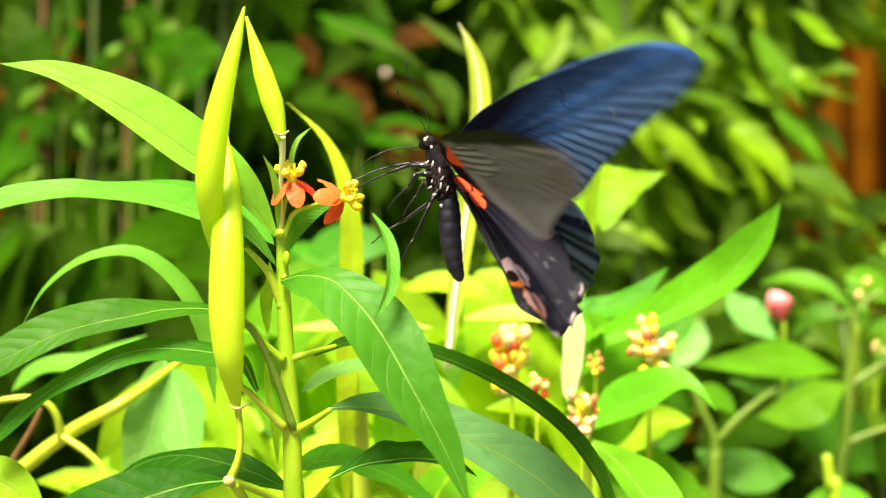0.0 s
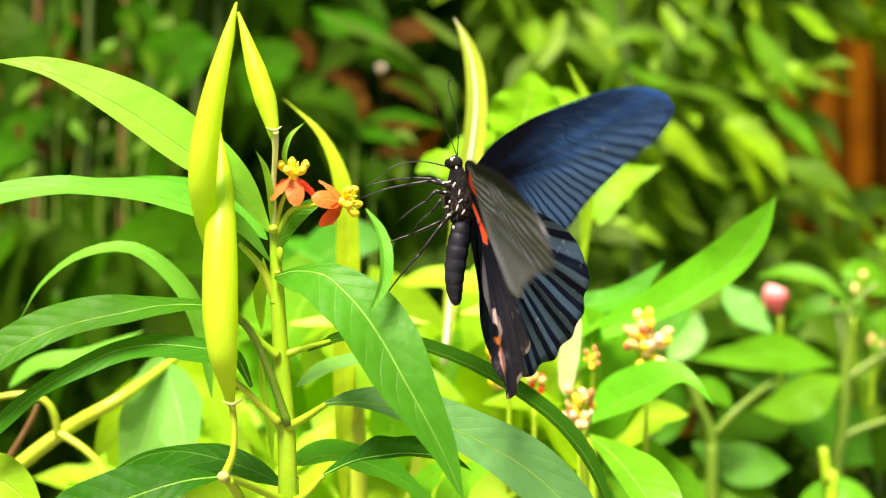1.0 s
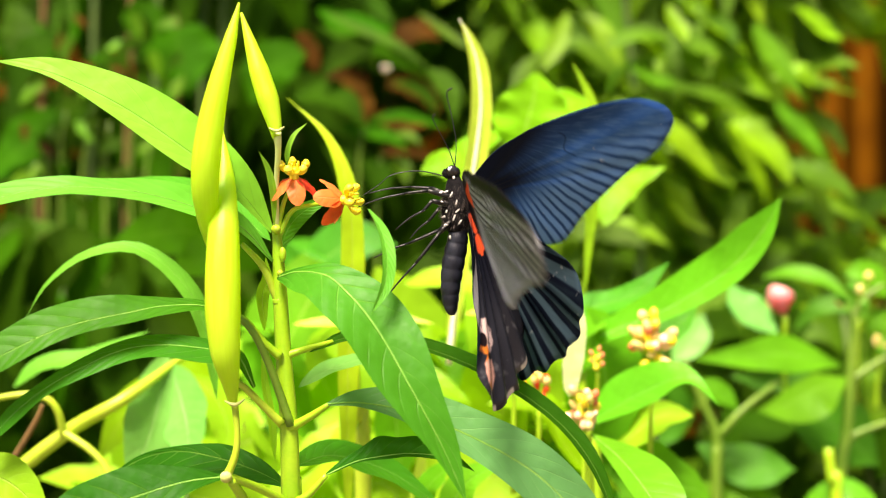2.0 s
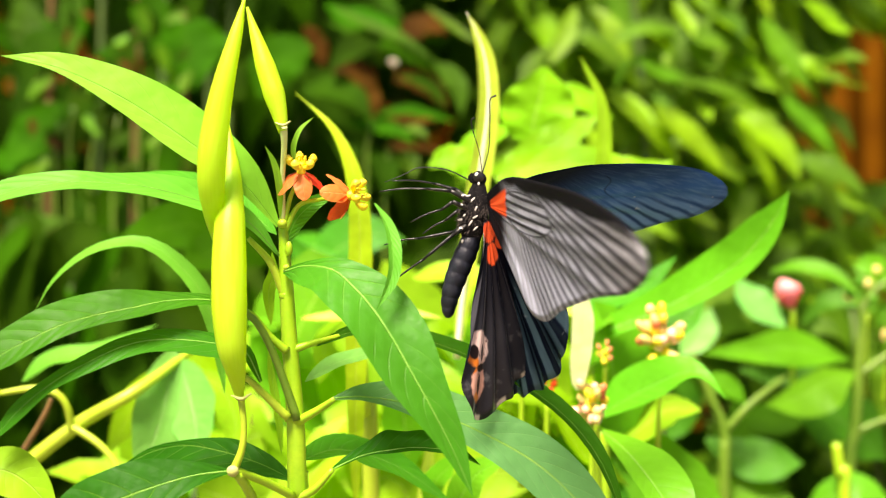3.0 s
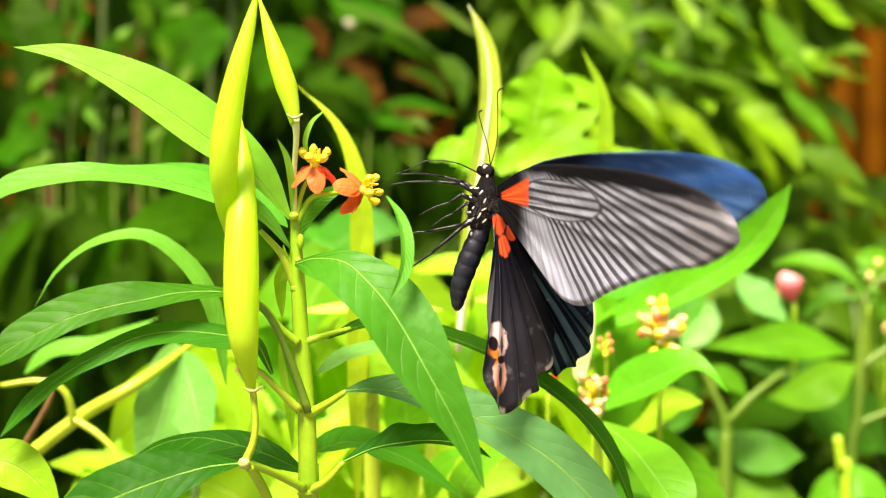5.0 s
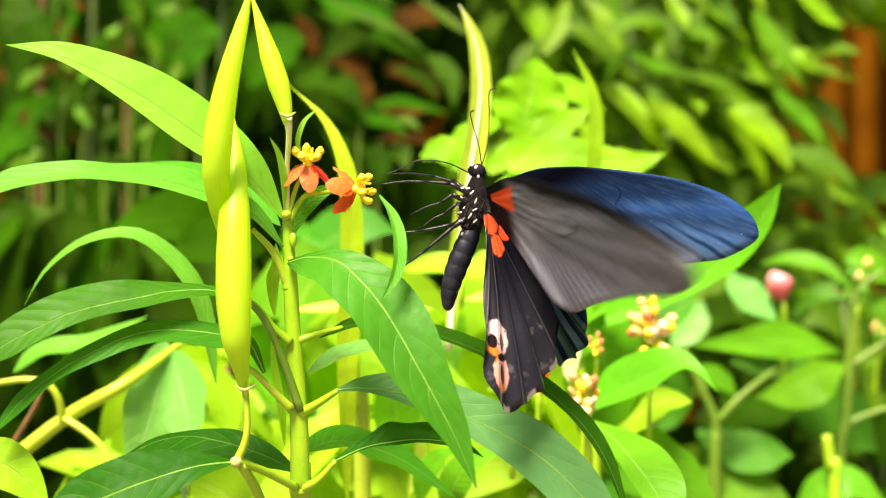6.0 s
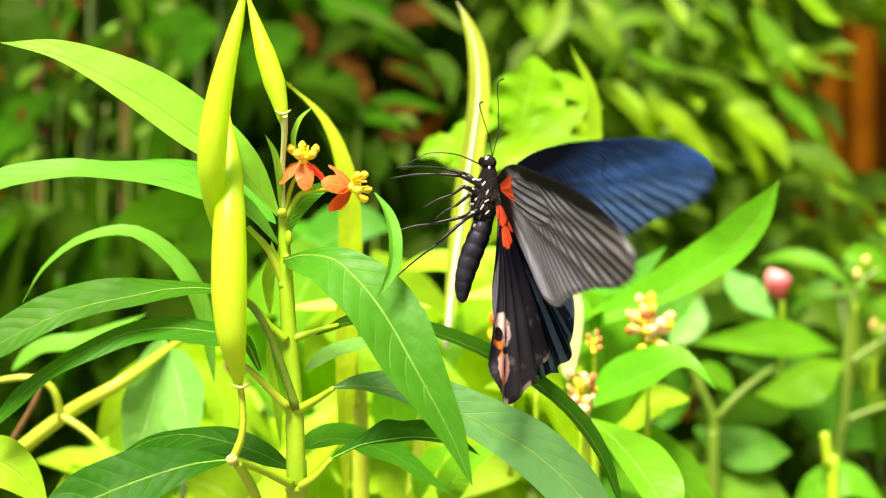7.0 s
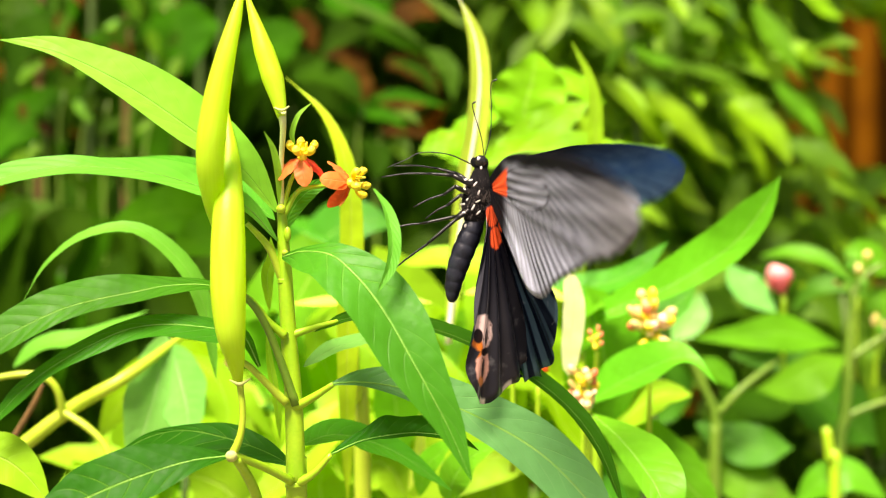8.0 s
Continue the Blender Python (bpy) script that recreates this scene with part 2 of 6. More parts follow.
def forewing_under():
    g = Nodes("forewing_underside")
    a, s = wing_coords(g)
    x, y = own_mm(g)
    fine = g.noise(1500.0, 3.0)
    edge = g.math("MULTIPLY_ADD", g.noise(160.0, 2.0), 2.0, g.math("MULTIPLY_ADD", x, -0.03, y))
    field = g.math("MULTIPLY", g.ramp(edge, -7.4, -5.6), g.ramp(x, 7.0, 13.0))
    pale = g.mix(g.ramp(y, 5.0, 14.0), (0.32, 0.35, 0.43), (0.56, 0.61, 0.78))
    pale = g.mix(g.ramp(x, 40.0, 60.0), pale, (0.31, 0.32, 0.35))
    reach = g.math("SQRT", g.math("ADD", g.math("MULTIPLY", x, x), g.math("MULTIPLY", y, y)))
    pale = g.mix(g.math("MULTIPLY", g.ramp(y, 1.0, 4.0), g.ramp(reach, 13.0, 4.0)), pale, (0.1, 0.095, 0.11))
    # discal cell: four fine lines inside a dark oval
    ex = g.math("DIVIDE", g.math("SUBTRACT", x, 20.0), 11.5)
    ey = g.math("DIVIDE", g.math("SUBTRACT", y, g.math("MULTIPLY_ADD", x, 0.02, -2.2)), 4.4)
    er = g.math("SQRT", g.math("ADD", g.math("MULTIPLY", ex, ex), g.math("MULTIPLY", ey, ey)))
    inside = g.ramp(er, 1.04, 0.98)
    rim = g.math("MULTIPLY", box_mask(g, er, 0.97, 1.05, 0.03), 0.95)
    lines = streaks(g, g.math("MULTIPLY_ADD", g.noise(120.0, 2.0), 0.1, ey), 2.2, 0.13, 0.28)
    fan = g.math("MULTIPLY", g.math("ARCTAN2", g.math("ADD", y, 15.0), g.math("ADD", x, -6.0)), 18.0)
    fan = g.math("MULTIPLY_ADD", g.noise(170.0, 2.0), 0.3, fan)
    outer = g.math("MULTIPLY", streaks(g, fan, 1, 0.18, 0.34), g.ramp(s, 1.35, 0.85))
    vein = streaks(g, fan, 1, 0.02, 0.06, 0.5)
    outer = g.math("MAXIMUM", outer, g.math("MULTIPLY", vein, 0.35))
    outer = g.math("MULTIPLY", outer, g.math("MULTIPLY_ADD", g.ramp(fan, 20.4, 18.0), 0.75, 0.25))
    dark = g.add("MixRGB", Fac=inside, Color1=outer, Color2=lines).outputs[0]
    dark = g.math("MAXIMUM", dark, rim)
    rub = g.add("CombineXYZ", X=g.math("MULTIPLY", fan, 3.0), Y=g.math("MULTIPLY", x, 0.14))
    pale = g.mix(g.math("MULTIPLY", g.ramp(g.noise(1.0, 4.0, rub.outputs[0]), 0.35, 0.65), 0.45), pale, (0.1, 0.1, 0.115))
    col = g.mix(g.math("MULTIPLY", dark, 0.88), pale, (0.01, 0.01, 0.013))
    col = g.mix(field, (0.004, 0.004, 0.006), col)
    slope = g.math("DIVIDE", y, g.math("ADD", x, 0.6))
    red = g.math("MULTIPLY", box_mask(g, x, 2.0, 10.6, 0.5), box_mask(g, slope, -0.52, 0.08, 0.05))
    col = g.mix(red, col, (0.75, 0.09, 0.025))
    g.surface(Base_Color=col, Roughness=g.math("MULTIPLY_ADD", fine, 0.25, 0.5))
    g.feed(g.bsdf, "Specular IOR Level", 0.12)
    tr = g.add("BsdfTranslucent", Color=col)
    g.feed(g.out, "Surface", g.add("MixShader", Fac=0.1, i1=g.bsdf.outputs[0], i2=tr.outputs[0]).outputs[0])
    g.bump(g.math("ADD", g.math("MULTIPLY", dark, 0.6), g.math("MULTIPLY", fine, 0.3)), 0.3, 0.0002)
    return g.mat


def wing_upper(name, pale, gleam, fanned):
    """Black scales with blue gloss; paler bands lie between the veins towards the margin."""
    g = Nodes(name)
    a, s = wing_coords(g)
    x, y = own_mm(g)
    fine = g.noise(1600.0, 3.0)
    if fanned:
        fan = g.math("MULTIPLY", g.math("ARCTAN2", g.math("ADD", y, 15.0), g.math("ADD", x, -6.0)), 17.0)
        fan = g.math("MULTIPLY_ADD", g.noise(130.0, 3.0), 0.55, fan)
        stripe, where = streaks(g, fan, 1, 0.2, 0.48), g.math("MULTIPLY", g.ramp(s, 0.4, 0.72), g.ramp(a, 0.36, 0.56))
        dust = g.math("MULTIPLY", g.ramp(s, 0.22, 0.62), g.ramp(a, 0.14, 0.42))
    else:
        wob = g.math("MULTIPLY_ADD", g.noise(110.0, 2.0), 0.012, a)
        stripe, where = streaks(g, wob, 19, 0.2, 0.34, 0.5), g.math("MULTIPLY", g.ramp(s, 0.32, 0.6), g.ramp(a, 0.2, 0.38))
        dust = g.math("MULTIPLY", g.ramp(s, 0.3, 0.75), g.ramp(a, 0.1, 0.45))
    dust = g.math("MULTIPLY", dust, g.math("MULTIPLY_ADD", g.noise(50.0, 2.0), 0.8, 0.4))
    # scales rubbed along the veins and painted gleam, in fine lighter strokes
    rub = g.add("CombineXYZ", X=g.math("MULTIPLY", fan if fanned else a, 3.0 if fanned else 60.0), Y=g.math("MULTIPLY", x, 0.16))
    strokes = g.ramp(g.noise(1.0, 4.0, rub.outputs[0]), 0.42, 0.72)
    band = g.math("MULTIPLY", stripe, where)
    gap = g.math("MULTIPLY", g.math("SUBTRACT", 1.0, stripe), where)
    worn = g.math("MULTIPLY", g.ramp(g.noise(420.0, 3.0), 0.66, 0.76), g.math("MULTIPLY", band, 0.5))
    col = g.mix(g.math("MULTIPLY", band, 0.6), g.mix(dust, (0.002, 0.003, 0.008), gleam), pale)
    col = g.mix(g.math("MULTIPLY", strokes, g.math("MULTIPLY", dust, 0.5)), col, pale)
    col = g.mix(g.math("MULTIPLY", gap, 0.7 if fanned else 0.85), col, (0.003, 0.006, 0.016))
    fleck = g.math("MULTIPLY", g.ramp(g.noise(300.0, 4.0), 0.69, 0.75), g.math("MULTIPLY", dust, 0.8))
    col = g.mix(g.math("MAXIMUM", worn, fleck), col, (0.42, 0.5, 0.6))
    if fanned:
        # dark cross-vein at the end of the cell
        cell = g.math("SUBTRACT", x, g.math("MULTIPLY_ADD", g.math("SINE", g.math("MULTIPLY", y, 0.9)), 1.1, g.math("MULTIPLY_ADD", y, 0.5, 33.0)))
        cross = g.math("MULTIPLY", g.ramp(g.math("ABSOLUTE", cell), 0.4, 0.1), box_mask(g, y, -7.0, 1.0, 0.5))
        col = g.mix(g.math("MULTIPLY", cross, 0.5), col, (0.002, 0.003, 0.006))
    g.surface(Base_Color=col, Roughness=g.math("MULTIPLY_ADD", fine, 0.2, 0.36), Metallic=0.72)
    g.feed(g.bsdf, "Specular IOR Level", 0.5)
    g.feed(g.bsdf, "Specular Tint", (0.45, 0.62, 1.0, 1.0))
    g.bump(g.math("ADD", g.math("MULTIPLY", band, 0.8), g.math("MULTIPLY", fine, 0.3)), 0.35, 0.0002)
    return g.mat


def hindwing_under():
    g = Nodes("hindwing_underside")
    a, s = wing_coords(g)
    fine = g.noise(1500.0, 3.0)
    wob = g.math("MULTIPLY_ADD", g.noise(110.0, 2.0), 0.015, a)
    line = streaks(g, wob, 7, 0.02, 0.07, 0.2)
    grey = g.math("MULTIPLY", g.noise(60.0, 4.0), g.ramp(s, 0.25, 0.7))
    col = g.mix(grey, (0.003, 0.003, 0.007), (0.034, 0.035, 0.045))
    # veins, drawn paler to carry the wing's glints in the colour
    col = g.mix(g.math("MULTIPLY", line, 0.75), col, (0.22, 0.22, 0.24))
    worn = g.math("MULTIPLY", g.ramp(g.noise(230.0, 3.0), 0.6, 0.72), g.math("MULTIPLY", g.ramp(s, 0.35, 0.6), 0.45))
    col = g.mix(worn, col, (0.16, 0.16, 0.17))
    # pale salmon patch with black spots by the inner margin
    x, y = own_mm(g)
    patch = g.math("MAXIMUM", spot(g, x, y, 30.4, -3.2, 4.4, 3.9, 0.2), spot(g, x, y, 38.0, -2.8, 4.6, 3.1, 0.2))
    salmon = g.mix(g.ramp(x, 31.0, 37.0), (0.82, 0.62, 0.58), (0.7, 0.38, 0.3))
    salmon = g.mix(spot(g, x, y, 33.6, -5.6, 2.2, 2.0), salmon, (0.72, 0.2, 0.025))
    salmon = g.mix(spot(g, x, y, 41.6, -3.2, 1.6, 1.8), salmon, (0.68, 0.24, 0.07))
    for cx, cy, rx, ry in ((30.8, -5.0, 1.7, 1.1), (31.2, -1.7, 2.0, 1.1), (34.6, -2.2, 1.0, 2.2), (38.4, -2.6, 2.3, 1.2)):
        salmon = g.mix(spot(g, x, y, cx, cy, rx, ry), salmon, (0.012, 0.005, 0.005))
    salmon = g.mix(g.ramp(g.noise(420.0, 3.0), 0.6, 0.75), salmon, (0.12, 0.05, 0.045))
    col = g.mix(patch, col, salmon)
    for cx, cy, rx, ry in ((3.2, 0.2, 2.4, 2.6), (4.8, 4.8, 2.0, 1.7), (8.2, 1.8, 2.6, 2.2)):
        col = g.mix(spot(g, x, y, cx, cy, rx, ry, 0.25), col, (0.75, 0.09, 0.025))
    edge = g.math("MULTIPLY", g.ramp(s, 0.965, 0.985), streaks(g, a, 6, 0.1, 0.16, 0.3))
    col = g.mix(edge, col, (0.7, 0.66, 0.62))
    g.surface(Base_Color=col, Roughness=g.math("MULTIPLY_ADD", fine, 0.2, 0.26), Specular_IOR_Level=0.22)
    g.bump(g.math("ADD", g.math("MULTIPLY", line, 0.8), g.math("MULTIPLY", fine, 0.3)), 0.4, 0.0002)
    return g.mat


FORE_UNDER, FORE_UPPER = forewing_under(), wing_upper("forewing_upperside", (0.15, 0.33, 0.6), (0.035, 0.15, 0.47), True)
HIND_UNDER, HIND_UPPER = hindwing_under(), wing_upper("hindwing_upperside", (0.1, 0.2, 0.28), (0.004, 0.012, 0.036), False)
FUR = plain("black_fur", (0.003, 0.003, 0.004), (0.012, 0.011, 0.012), 0.85, 700.0, 0.9, Specular_IOR_Level=0.12)
ABDOMEN = plain("slate_abdomen", (0.005, 0.006, 0.012), (0.018, 0.021, 0.033), 0.42, 400.0, 0.35, Specular_IOR_Level=0.3)
WHITE_SCALE = plain("white_scales", (0.6, 0.58, 0.55), (0.75, 0.73, 0.7), 0.6, 500.0)
EYE = plain("glossy_eye", (0.006, 0.006, 0.007), (0.02, 0.018, 0.018), 0.16, 300.0, 0.05)
LEG = plain("black_leg", (0.003, 0.003, 0.003), (0.008, 0.008, 0.008), 0.35, 600.0)
THORAX_HAIR = plain("brown_fur", (0.012, 0.011, 0.011), (0.16, 0.13, 0.115), 0.8, 900.0, 0.6, Specular_IOR_Level=0.15)


# ---- building helpers ----
def mesh_object(name, bm, material, smooth=True):
    data = bpy.data.meshes.new(name)
    bm.to_mesh(data)
    bm.free()
    for m in material if isinstance(material, (list, tuple)) else (material,):
        data.materials.append(m)
    if smooth:
        data.polygons.foreach_set("use_smooth", [True] * len(data.polygons))
    return new(name, data)


def part(name, bm, material, parent, label=""):
    """One mesh under a thing or a part. The mesh is given in the world's space."""
    ob = mesh_object(name, bm, material)
    ob.parent = parent
    up, m = parent, Matrix()
    while up:
        m = up.matrix_basis if up.parent is None else up.matrix_parent_inverse @ up.matrix_basis
        if up.parent is None:
            break
        m = up.parent.matrix_basis @ m
        break
    ob.matrix_parent_inverse = m.inverted()
    return tagged(ob, label)


def thing(name, place, label, category, group="", kind=""):
    ob = new(name)
    ob.empty_display_size = 0.01
    ob.matrix_basis = Matrix.Translation(place)
    return tagged(ob, label, category, group, kind)


def spline(points, n):
    """n + 1 places on a smooth line through the points."""
    p = [Vector(q) for q in points]
    p = [2 * p[0] - p[1]] + p + [2 * p[-1] - p[-2]]
    out, spans = [], len(points) - 1
    for k in range(n + 1):
        f = k / n * spans
        i = min(int(f), spans - 1)
        t = f - i
        a, b, c, d = p[i:i + 4]
        out.append(0.5 * (2 * b + (c - a) * t + (2 * a - 5 * b + 4 * c - d) * t * t + (3 * b - a - 3 * c + d) * t ** 3))
    return out


def tube(bm, points, radii, sides=10, n=0, caps=True):
    """A round rod along a smooth line; radii are spread evenly along it."""
    n = n or 6 * (len(points) - 1)
    line = spline(points, n)
    uv = bm.loops.layers.uv.verify()
    rings, side = [], None
    for k, c in enumerate(line):
        t = (line[min(k + 1, n)] - line[max(k - 1, 0)]).normalized()
        side = (side if side is not None else t.orthogonal())
        side = (side - t * side.dot(t)).normalized()
        f = k / n * (len(radii) - 1)
        i = min(int(f), len(radii) - 2)
        r = radii[i] + (radii[i + 1] - radii[i]) * (f - i)
        other = t.cross(side)
        rings.append([bm.verts.new(c + (side * math.cos(2 * math.pi * j / sides) + other * math.sin(2 * math.pi * j / sides)) * r) for j in range(sides)])
    for k in range(n):
        for j in range(sides):
            q = (j + 1) % sides
            face = bm.faces.new((rings[k][j], rings[k][q], rings[k + 1][q], rings[k + 1][j]))
            for lo, (u, v) in zip(face.loops, ((j, k), (j + 1, k), (j + 1, k + 1), (j, k + 1))):
                lo[uv].uv = (u / sides, v / n)
    if caps:
        bm.faces.new(rings[0][::-1])
        bm.faces.new(rings[-1])
    return bm


def rod(points, radii, sides=10, n=0):
    return tube(bmesh.new(), points, radii, sides, n)


def ball(centre, size, turn=None, segments=12, rings=8):
    bm = bmesh.new()
    m = Matrix.Translation(centre) @ (turn.to_4x4() if turn else Matrix()) @ Matrix.Diagonal((*size, 1))
    bmesh.ops.create_uvsphere(bm, u_segments=segments, v_segments=rings, radius=1, matrix=m)
    return bm


def blade(bm, points, width, face=(0, -0.75, 0.65), fold=0.16, wave=0.05, peak=0.45, n=20, across=6, twist=0.0, blunt=1.0, stalk=0.03, lobes=0):
    """A leaf blade along a smooth midrib, folded a little along it, its rim wavy. The width is one number, with the widest place
    at peak, or the widths of its two halves at each of the points, in millimetres."""
    halves = None
    if isinstance(width, tuple):
        n, across = max(n, 36), 10
        halves = [[max(q.x, 0.02) * 0.001 for q in spline([(w, 0, 0) for w in half], n)] for half in width]
        width = 0.0
    line = spline(points, n)
    uv = bm.loops.layers.uv.verify()
    p1 = 0.8
    p2 = p1 * (1 - peak) / peak
    top = peak ** p1 * (1 - peak) ** p2
    phase = (points[0][0] * 371 + points[-1][2] * 517) % 6.28
    rows = []
    for k, c in enumerate(line):
        f = k / n
        t = (line[min(k + 1, n)] - line[max(k - 1, 0)]).normalized()
        nrm = Vector(face)
        nrm = (nrm - t * nrm.dot(t)).normalized()
        if twist:
            nrm = Matrix.Rotation(radians(twist) * f, 3, t) @ nrm
        side = t.cross(nrm)
        g = min(max(f, 0.0), 1.0)
        w = width / 2 * max((max(g, 1e-4) ** p1 * max(1 - g, 1e-4) ** p2 / top) ** blunt, stalk)
        if lobes:
            w *= 1 + 0.32 * math.sin(2 * math.pi * lobes * f + phase)
        row = []
        for j in range(across + 1):
            x = 2 * j / across - 1
            if halves:
                w = halves[0 if x < 0 else 1][k]
                if lobes:
                    w *= 1 - 0.16 * ((lobes * f + (0.3 if x < 0 else 0.0)) % 1.0)
            lift = fold * abs(x) ** 1.3 * w + wave * w * abs(x) ** 2 * math.sin(f * 19 + phase + (1.7 if x > 0 else 0))
            row.append(bm.verts.new(c + side * (x * w) + nrm * lift))
        rows.append(row)
    for k in range(n):
        for j in range(across):
            fc = bm.faces.new((rows[k][j], rows[k][j + 1], rows[k + 1][j + 1], rows[k + 1][j]))
            for lo, (u, v) in zip(fc.loops, ((j, k), (j + 1, k), (j + 1, k + 1), (j, k + 1))):
                lo[uv].uv = (u / across, v / n)
    return bm


def leaf(parent, points, width, material, label="", stalk=0.0, stalk_material=None, **more):
    """A leaf of a plant, with a leaf stalk under it where stalk is its radius."""
    ob = part("leaf", blade(bmesh.new(), points, width, **more), material, parent, label)
    if stalk:
        k = len(points)
        part("midrib", rod(points, [stalk * (1 - 0.85 * i / (k - 1)) for i in range(k)], 6), stalk_material or MIDRIB, ob)
    return ob


# ---- ground, fence and sky ----
def setting():
    bm = bmesh.new()
    bmesh.ops.create_grid(bm, x_segments=60, y_segments=60, size=40)
    for v in bm.verts:
        r = math.hypot(v.co.x, v.co.y)
        v.co.z = 0.05 * noise.noise(v.co * 0.35) - 0.02 + min(r, 30) * 0.002
    tagged(mesh_object("ground", bm, SOIL), "brown soil under the shrubs, lightened to bounce light upwards", "ground", kind="structure")
    fence = thing("fence", (0, 2.3, 0), "rust-brown upright wooden boards behind the shrubs", "fence", kind="structure")
    data = None
    for depth, width, shift in ((0.0, 0.036, 0.0), (0.05, 0.05, 0.029)):
        slat = bmesh.new()
        bmesh.ops.create_cube(slat, size=1, matrix=Matrix.Diagonal((width, 0.018, 2.2, 1)))
        bmesh.ops.bevel(slat, geom=slat.edges[:], offset=0.003, segments=1, affect="EDGES")
        first = part("board", slat, BOARD, fence)
        for k in range(118):
            ob = first if k == 0 else new("board", first.data)
            ob.parent = fence
            ob.matrix_parent_inverse = Matrix()
            ob.matrix_basis = Matrix.Translation((-3.408 + shift + k * 0.058, depth, 1.1 + 0.02 * math.sin(k * 2.3)))
    for z in (0.4, 1.7):
        bm = bmesh.new()
        bmesh.ops.create_cube(bm, size=1, matrix=Matrix.Translation((0, 2.39, z)) @ Matrix.Diagonal((6.9, 0.05, 0.09, 1)))
        part("rail", bm, BOARD, fence)


setting()


# ---- the flowering plant ----
def milkweed():
    p = thing("milkweed_plant", (-0.0345, 0.3250, 0.6208), "green milkweed with narrow leaves, seed pods and orange flowers", "plant")
    p.matrix_basis.translation.z = 0.0
    bottom = (-0.0345, 0.3250, 0.6208)
    part("stem", rod([(bottom[0] + 0.01, bottom[1] + 0.02, -0.01), (bottom[0], bottom[1], 0.3), (-0.0343, 0.3220, 0.6621), (-0.0343, 0.3200, 0.6944), (-0.0347, 0.3200, 0.7123), (-0.0359, 0.3200, 0.7289), (-0.0366, 0.3200, 0.7422), (-0.0370, 0.3200, 0.7501), (-0.0374, 0.3200, 0.7574)],
                     [0.0034, 0.003, 0.0026, 0.0023, 0.0021, 0.0019, 0.0017, 0.0014, 0.0011], 12, 60), STEM, p, "smooth yellow-green stem")
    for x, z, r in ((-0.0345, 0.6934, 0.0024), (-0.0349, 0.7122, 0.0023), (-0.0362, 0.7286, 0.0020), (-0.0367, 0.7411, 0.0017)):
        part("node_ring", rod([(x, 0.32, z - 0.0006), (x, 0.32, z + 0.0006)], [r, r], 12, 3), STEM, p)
    # side shoot that carries the pod
    part("side_shoot", rod([(-0.0340, 0.3180, 0.7122), (-0.0383, 0.3167, 0.7252), (-0.0421, 0.3153, 0.7338), (-0.0463, 0.3140, 0.7387)], [0.0011, 0.0009, 0.0009, 0.0007], 8), STEM_MID, p)
    part("side_shoot", rod([(-0.0351, 0.3180, 0.6945), (-0.0406, 0.3120, 0.6987), (-0.0439, 0.3080, 0.7009), (-0.0466, 0.3050, 0.7025)], [0.0011, 0.001, 0.0009, 0.0011], 8), STEM, p)
    part("side_shoot", rod([(-0.0360, 0.3170, 0.7128), (-0.0405, 0.3162, 0.7174), (-0.0443, 0.3153, 0.7214), (-0.0464, 0.3145, 0.7228)], [0.0011, 0.0009, 0.0008, 0.0008], 8), STEM_YELLOW, p)
    part("side_shoot", rod([(-0.0364, 0.3180, 0.7283), (-0.0402, 0.3167, 0.7318), (-0.0436, 0.3153, 0.7363), (-0.0463, 0.3140, 0.7384)], [0.0011, 0.0009, 0.0008, 0.0007], 8), STEM, p)
    part("side_shoot", rod([(-0.0370, 0.3200, 0.7406), (-0.0402, 0.3190, 0.7488), (-0.0453, 0.3180, 0.7547)], [0.001, 0.0009, 0.0006], 8), STEM_YELLOW, p)
    part("side_shoot", rod([(-0.0460, 0.3050, 0.7016), (-0.0445, 0.3107, 0.6973), (-0.0430, 0.3163, 0.6911), (-0.0419, 0.3220, 0.6807)], [0.001, 0.0012, 0.0013, 0.0013], 8), STEM, p)
    # leaves, upper to lower
    leaf(p, [(-0.0383, 0.3180, 0.7574), (-0.0462, 0.3152, 0.7675), (-0.0568, 0.3124, 0.7758), (-0.0713, 0.3104, 0.7858), (-0.0864, 0.3092, 0.7932), (-0.0998, 0.3080, 0.7962)], ((0.45, 2.34, 4.20, 3.61, 1.29, 0.00), (0.74, 5.56, 8.41, 7.49, 4.30, 0.00)), LEAF_TENDER, "long pale green upper leaf", face=(0.2, -0.85, 0.45), fold=0.12, wave=0.03)
    leaf(p, [(-0.0381, 0.3180, 0.7505), (-0.0447, 0.3133, 0.7584), (-0.0542, 0.3086, 0.7627), (-0.0648, 0.3044, 0.7658), (-0.0740, 0.3006, 0.7668), (-0.0831, 0.2976, 0.7668), (-0.0963, 0.2963, 0.7641), (-0.1044, 0.2950, 0.7581)], ((0.29, 1.75, 3.01, 3.11, 2.79, 2.77, 2.48, 0.00), (0.29, 2.91, 5.15, 4.10, 2.65, 3.18, 3.44, 0.00)), LEAF_LIGHT, "narrow arching leaf", face=(0, -0.75, 0.65), fold=0.16, wave=0.03, stalk=0.00018)
    leaf(p, [(-0.0402, 0.3300, 0.7556), (-0.0499, 0.3400, 0.7628), (-0.0659, 0.3500, 0.7705), (-0.0841, 0.3600, 0.7725)], 0.0073, LEAF_MID, face=(0, -0.6, 0.8), fold=0.1)
